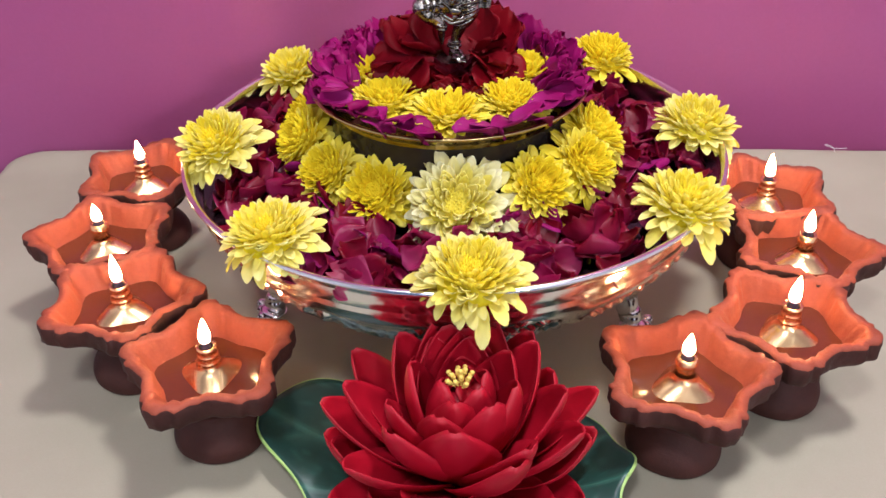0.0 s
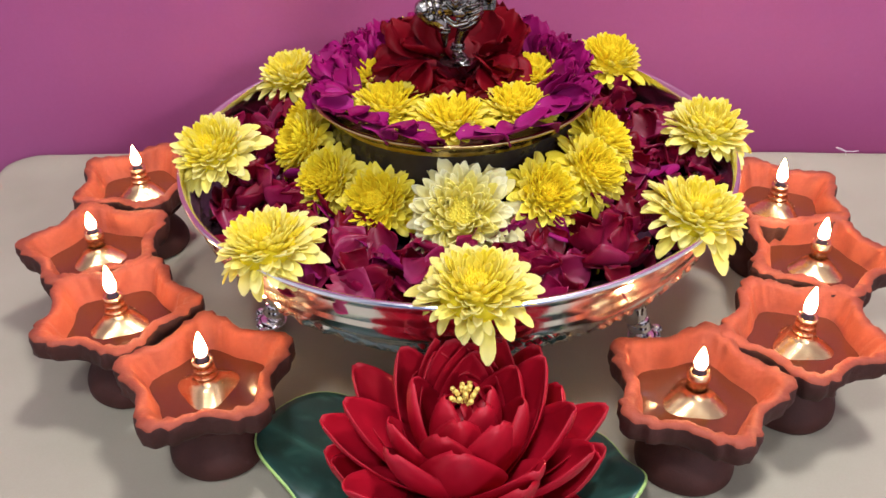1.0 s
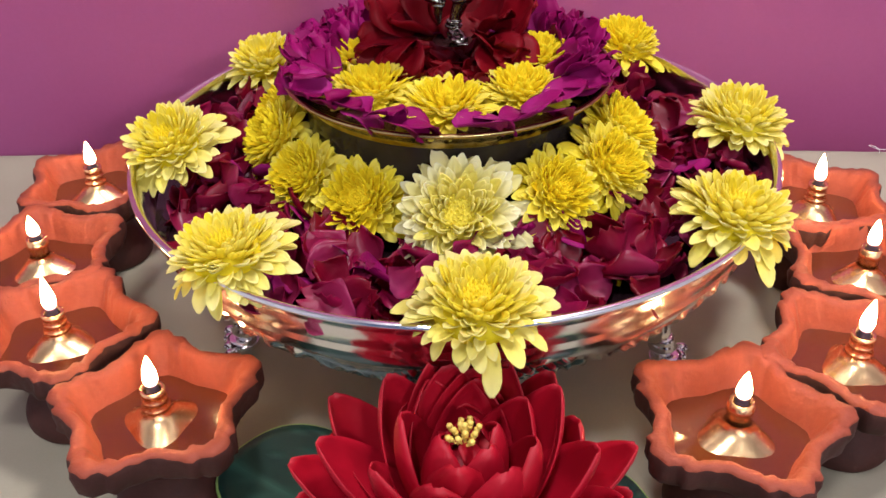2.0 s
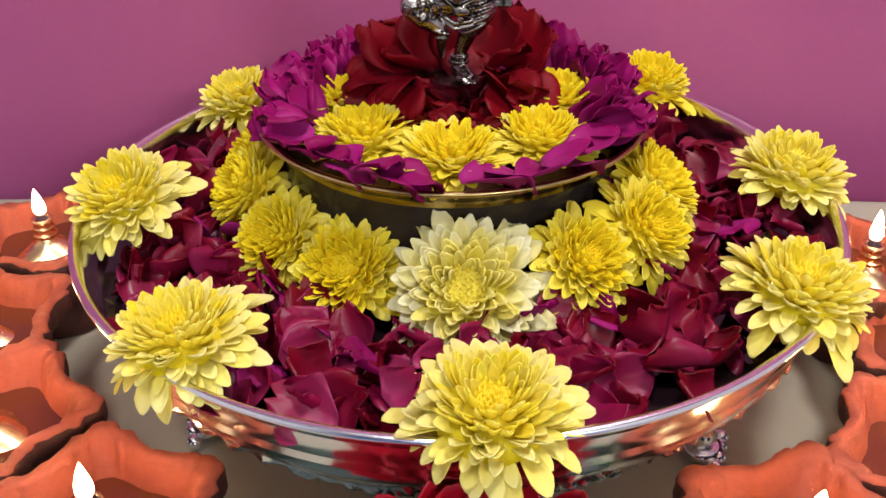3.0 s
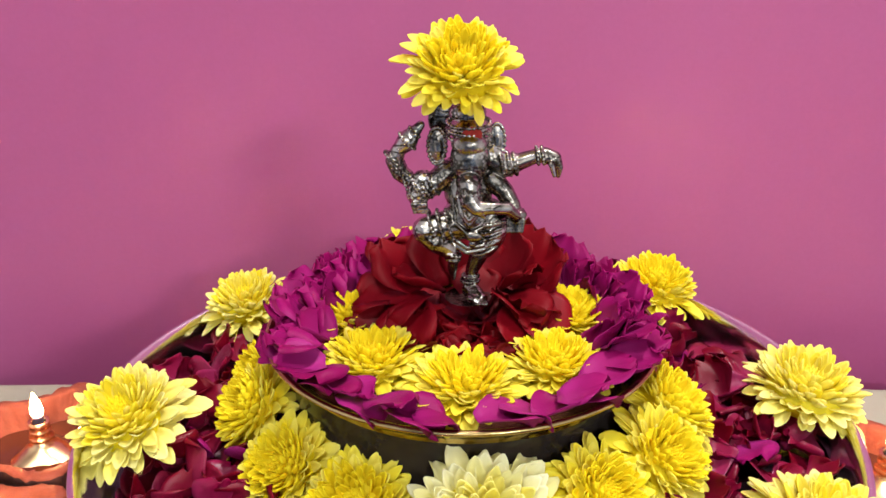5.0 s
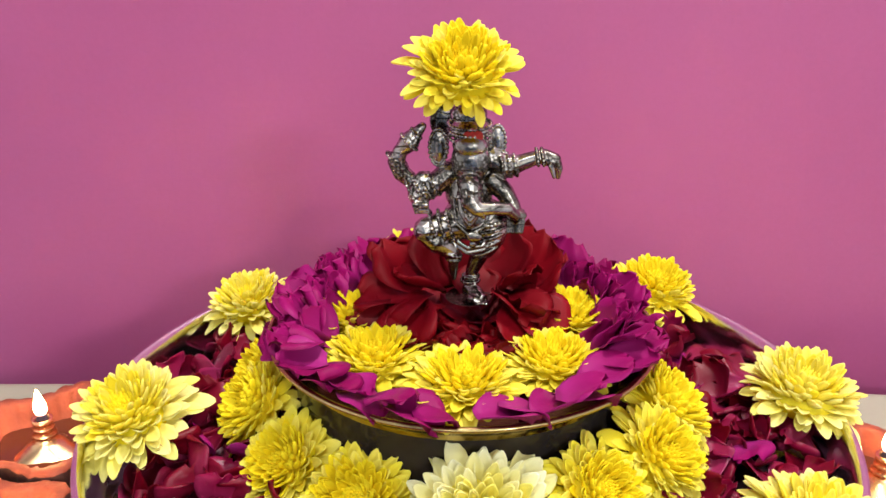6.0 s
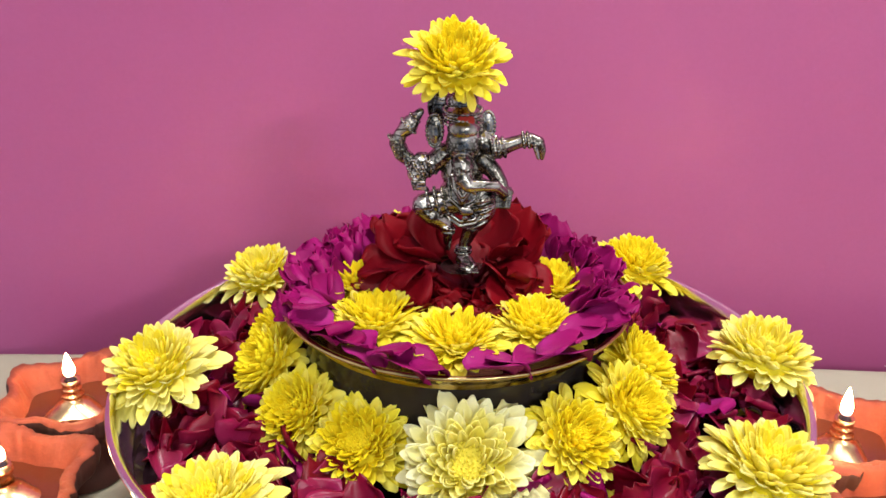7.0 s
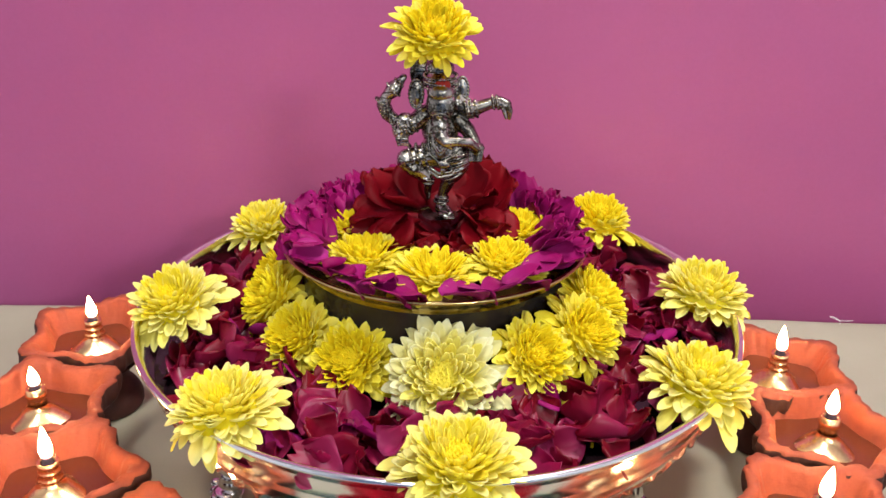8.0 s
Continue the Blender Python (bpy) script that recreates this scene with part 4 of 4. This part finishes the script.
def clay_lamp(at, phase_deg, seed, tall, big):
    rnd = random.Random(seed)
    c = Vector(at)
    lamp = empty("clay_lamp", pose(at[0], at[1], 0), label="star-shaped terracotta pedestal lamp filled with oil", category="lamp", group="clay lamps round the silver bowl")
    ph = radians(phase_deg)
    jitter = [rnd.uniform(0.95, 1.05) for _ in range(5)]
    # cup: (tip radius, valley radius, height, jag)
    rows = [(0.0, 0.0, 0.036, 0), (0.016, 0.016, 0.036, 0), (0.026, 0.026, 0.040, 0), (0.040, 0.034, 0.047, 0.2), (0.055, 0.0415, 0.0535, 0.7), (0.0588, 0.0432, 0.0565, 1), (0.0596, 0.0436, 0.060, 1),
            (0.0600, 0.0440, 0.0655, 1), (0.0594, 0.0438, 0.0695, 1), (0.0578, 0.0428, 0.0714, 1), (0.0505, 0.0376, 0.0712, 1), (0.0478, 0.0358, 0.0690, 0.8), (0.043, 0.0338, 0.060, 0.4), (0.037, 0.0312, 0.052, 0.2), (0.027, 0.027, 0.046, 0), (0.0, 0.0, 0.045, 0)]
    n, verts, faces = 150, [], []
    for i, (tip, val, z, jag) in enumerate(rows):
        for k in range(n):
            th = 2 * math.pi * k / n
            idx = int(round((th - ph) / (2 * math.pi) * 5)) % 5
            r = star(th, ph, val + (tip - val) * jitter[idx], val, jag ** 2) if tip != val else tip
            p = Vector((r * math.cos(th), r * math.sin(th), z))
            rough = jag * 0.0016
            q = (p + c * 7) * 170
            p += Vector((noise.noise(q), noise.noise(q + Vector((9, 0, 0))), 0.8 * noise.noise(q + Vector((0, 9, 0))))) * rough
            d = abs(((th - ph) / (2 * math.pi) * 5) % 1.0 - round(((th - ph) / (2 * math.pi) * 5) % 1.0)) * 2
            p.z += jag * 0.0022 * max(0, 1 - d * 2.2) * (1 if z > 0.058 else 0.3)
            verts.append(p)
    for i in range(len(rows) - 1):
        for k in range(n):
            a, b = i * n + k, i * n + (k + 1) % n
            faces.append((a, b, b + n, a + n))
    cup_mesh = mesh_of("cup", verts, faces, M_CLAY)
    # the outer faces take the darker copy, which has their shade in its colour
    cup_mesh.materials.append(M_CLAY_SHADED)
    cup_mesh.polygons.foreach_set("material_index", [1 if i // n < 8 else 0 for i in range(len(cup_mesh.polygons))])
    put("cup", cup_mesh, lamp, None, "salmon terracotta cup with a rough star rim and brown, shade-darkened outside")
    foot = smooth_profile([(0.0, 0.0), (0.026, 0.0), (0.0305, 0.0008), (0.0318, 0.004), (0.0316, 0.010), (0.0290, 0.016), (0.0245, 0.022), (0.0215, 0.028), (0.0215, 0.033), (0.0260, 0.0385), (0.031, 0.0425), (0.0, 0.0425)], 4)
    fv, ff = lathe_data(foot, 56, lambda th, i, r, z: (r * (1 + 0.012 * math.sin(3 * th + seed) + 0.006 * math.sin(7 * th)), z))
    put("pedestal", mesh_of("pedestal", fv, ff[:-1], M_CLAY_SHADED), lamp, None, "brown turned clay pedestal with shade in its colour")
    m = 60
    ov = [(0, 0, 0.0545)]
    for k in range(m):
        th = 2 * math.pi * k / m
        r = star(th, ph, 0.0405, 0.0335, 0.0)
        ov.append((r * math.cos(th), r * math.sin(th), 0.0545))
    put("oil", mesh_of("oil", ov, [(0, 1 + k, 1 + (k + 1) % m) for k in range(m)], M_OIL), lamp, None, "dark amber lamp oil")
    # brass wick holder
    h = empty("wick_holder", pose(at[0], at[1], 0.045, 0, 0, rnd.uniform(0, 120)), label="small brass wick holder with a burning wick", category="wick holder", group="brass wick holders in the clay lamps")
    skirt = [(0.0235, 0.004), (0.0240, 0.0055), (0.0205, 0.0085), (0.014, 0.013), (0.0092, 0.0165), (0.0072, 0.0195), (0.0068, 0.021)]

    def lobes(th, i, r, z):
        k = max(0, 1 - i / 15)
        c3 = math.cos(3 * th)
        return r * (1 - 0.10 * k + 0.24 * k * c3), z + 0.0014 * k * c3
    sv, sf = lathe_data(smooth_profile(skirt, 4), 60, lobes)
    put("base", mesh_of("base", sv, sf[:-2], M_BRASS), h)
    if big:
        neck = [(0.0064, 0.019), (0.0066, 0.026), (0.0072, 0.028), (0.0072, 0.0305), (0.0064, 0.0315), (0.0062, 0.0335), (0.0045, 0.0335), (0.0042, 0.029)]
    else:
        neck = [(0.0064, 0.019), (0.0078, 0.0205), (0.0078, 0.0225), (0.0056, 0.0240), (0.0068, 0.0255), (0.0068, 0.0272), (0.0052, 0.0285), (0.0064, 0.030), (0.0066, 0.0335), (0.0046, 0.0335), (0.0042, 0.029)]
    nv_, nf = lathe_data(neck, 32)
    put("neck", mesh_of("neck", nv_, nf[:-1], M_BRASS), h)
    wv, wf = lathe_data(smooth_profile([(0.0, 0.028), (0.0034, 0.029), (0.0034, 0.034), (0.0026, 0.0375), (0.0, 0.0385)], 3), 12)
    put("wick", mesh_of("wick", wv, wf[:-1], M_WICK), h, None, "black charred cotton wick")
    H = 0.021 * tall
    prof = [(0.0014, 0.0), (0.0028, 0.06), (0.0037, 0.18), (0.0040, 0.30), (0.0036, 0.46), (0.0027, 0.64), (0.0016, 0.82), (0.0007, 0.94), (0.0001, 1.0)]
    prof = smooth_profile(prof, 3)
    lx, ly = rnd.uniform(-0.001, 0.001), rnd.uniform(-0.001, 0.001)
    vv, vf = lathe_data([(max(r, 0.00005), t * H + 0.035) for r, t in prof], 14)
    al = [prof[i // 14][1] for i in range(len(vv))]
    vv = [(x + lx * al[i] ** 2, y + ly * al[i] ** 2, z) for i, (x, y, z) in enumerate(vv)]
    put("flame", mesh_of("flame", vv, vf, M_FLAME, True, [("along", al)]), h, None, "bright yellow-white flame")


def lamps():
    for i, (x, y, ph, tall, big) in enumerate(((-0.153, -0.150, 31, 0.95, 0), (0.156, -0.159, -1.5, 0.85, 1), (-0.232, -0.083, 5, 1.15, 0), (0.238, -0.104, 44, 1.1, 0),
                                              (-0.274, -0.001, 42, 0.75, 1), (0.275, -0.015, -11, 0.95, 1), (-0.270, 0.100, 10, 0.95, 0), (0.268, 0.070, 28, 1.05, 0))):
        clay_lamp((x, y, 0), ph, 60 + i, tall, big)


# ---------------------------------------------------------------- artificial lotus
LX, LY = 0.013, -0.212


def lotus():
    rnd = random.Random(77)
    lo = empty("lotus_flower", pose(LX, LY, 0), label="artificial red foam lotus on a dark green leaf", category="artificial flower")
    kinds = {}
    for key, (L, W, cup, bend, sag) in {"low": (0.086, 0.050, 0.45, 46, 26), "mid": (0.096, 0.050, 0.5, 24, 14), "high": (0.086, 0.046, 0.6, 28, 16), "core": (0.074, 0.044, 0.9, 40, 10), "bud": (0.070, 0.040, 1.1, 62, 0)}.items():
        kinds[key] = [petal_mesh("petal", "lotus", L, W + 0.004 * k, cup, bend + 6 * k, 0.05 * (k - 1), 0.012, 0.0018, 8, 10, LOTUS_RED, 90 + k, sag) for k in range(3)]
    for key, count, el, r0, z0, off in (("low", 9, 8, 0.016, 0.024, 12), ("low", 9, 24, 0.016, 0.030, 32), ("mid", 10, 40, 0.018, 0.034, 8), ("mid", 9, 52, 0.015, 0.036, 26), ("high", 8, 62, 0.012, 0.038, 30), ("core", 6, 70, 0.012, 0.042, 20), ("bud", 5, 76, 0.012, 0.046, 54)):
        for k in range(count):
            az = off + 360 * k / count + rnd.uniform(-5, 5)
            back = max(0.0, math.sin(radians(az)))
            e = el + (70 - el) * min(1, max(0.0, back - 0.35) * 1.7) * (1 if el < 60 else 0.3) + rnd.uniform(-4, 4)
            m = pose(0, 0, z0, 0, 0, az) @ pose(r0, 0, 0, rnd.uniform(-6, 6), -e, 0)
            if e > 60 and key in ("low", "mid"):
                m = m @ Matrix.Diagonal((1.0, 1.0, 0.6, 1))
            put("petal", kinds[key][rnd.randrange(3)], lo, m @ Matrix.Scale(0.91, 4))
    # stamens
    bm = bmesh.new()
    for k in range(13):
        a, r = k * 2.4, 0.0075 * math.sqrt(k / 13)
        tip = Vector((r * 1.2 * math.cos(a), r * 1.2 * math.sin(a), 0.112 - r * 0.5))
        for s in range(5):
            p = Vector((0, 0, 0.098)).lerp(tip, 0.4 + 0.15 * s)
            bmesh.ops.create_icosphere(bm, subdivisions=1, radius=0.0009 if s < 3 else 0.0017, matrix=Matrix.Translation(p))
    part("stamen", bm, M_STAMEN, lo, "yellow stamens")
    v, f = lathe_data(smooth_profile([(0.0, 0.0015), (0.02, 0.002), (0.022, 0.02), (0.016, 0.045), (0.014, 0.08), (0.009, 0.094), (0.0, 0.098)], 4), 24)
    put("core", mesh_of("core", v, f[:-1], LOTUS_RED, True, [("along", [0.5] * len(v))]), lo)
    # leaf: a wavy round sheet with radial veins
    rows, n = 26, 180
    verts, vein = [], []

    def lobe(th, deg, wide):
        d = (math.degrees(th) - deg + 180) % 360 - 180
        return math.exp(-(d / wide) ** 2)

    def rim(th):
        return 0.088 + 0.066 * lobe(th, 151, 22) + 0.024 * lobe(th, 26, 30) + 0.014 * lobe(th, -25, 22) + 0.02 * lobe(th, -110, 40) + 0.003 * math.sin(9 * th) + 0.002 * math.sin(14 * th)

    for j in range(rows + 1):
        t = j / rows
        for k in range(n):
            th = 2 * math.pi * k / n
            r = rim(th) * t
            wav = (0.010 * math.sin(5 * th + 0.8) + 0.006 * math.sin(8 * th + 2)) * t ** 3
            z = 0.006 + 0.010 * t * t + wav
            verts.append((r * math.cos(th), r * math.sin(th), max(z, 0.0025)))
            ray = abs(math.sin(th * 7))
            branch = abs(math.sin(26 * t * (1 + 0.3 * ray) + 3 * ray))
            vein.append(max(math.exp(-(ray * t * 8) ** 2), 0.55 * math.exp(-(branch * 6) ** 2)) * min(1, t * 2))
    faces = [(j * n + k, j * n + (k + 1) % n, (j + 1) * n + (k + 1) % n, (j + 1) * n + k) for j in range(rows) for k in range(n)]
    leaf = put("leaf", mesh_of("leaf", verts, faces, M_LEAF, True, [("vein", vein)]), lo, None, "dark green wavy leaf with pale veins")
    sol = leaf.modifiers.new("thickness", "SOLIDIFY")
    sol.thickness, sol.offset = 0.0014, -1
    edge = verts[rows * n:]
    ev, ef = tube_data([Vector(e) for e in edge + edge[:1]], [0.0013] * (n + 1), 6)
    put("leaf_edge", mesh_of("leaf_edge", ev, ef, M_LEAF_EDGE), leaf, None, "light green leaf edge")


def thread():
    pts = [(0.392 + 0.009 * math.cos(t * 0.75) + 0.002 * t, 0.262 + 0.001 * t, 0.003 + 0.007 * math.sin(min(t * 0.5, 3.1))) for t in range(9)]
    v, f = tube_data(pts, [0.0003] * len(pts), 6)
    tagged(put("thread", mesh_of("thread", v, f, M_THREAD)), "loose white thread end on the cloth's edge", "thread")


room()
table()
tablecloth()
silver_bowl()
brass_bowl()
lotus()
lamps()
figurine()
thread()
rose_meshes()
upper_petals()
lower_petals()
all_mums()
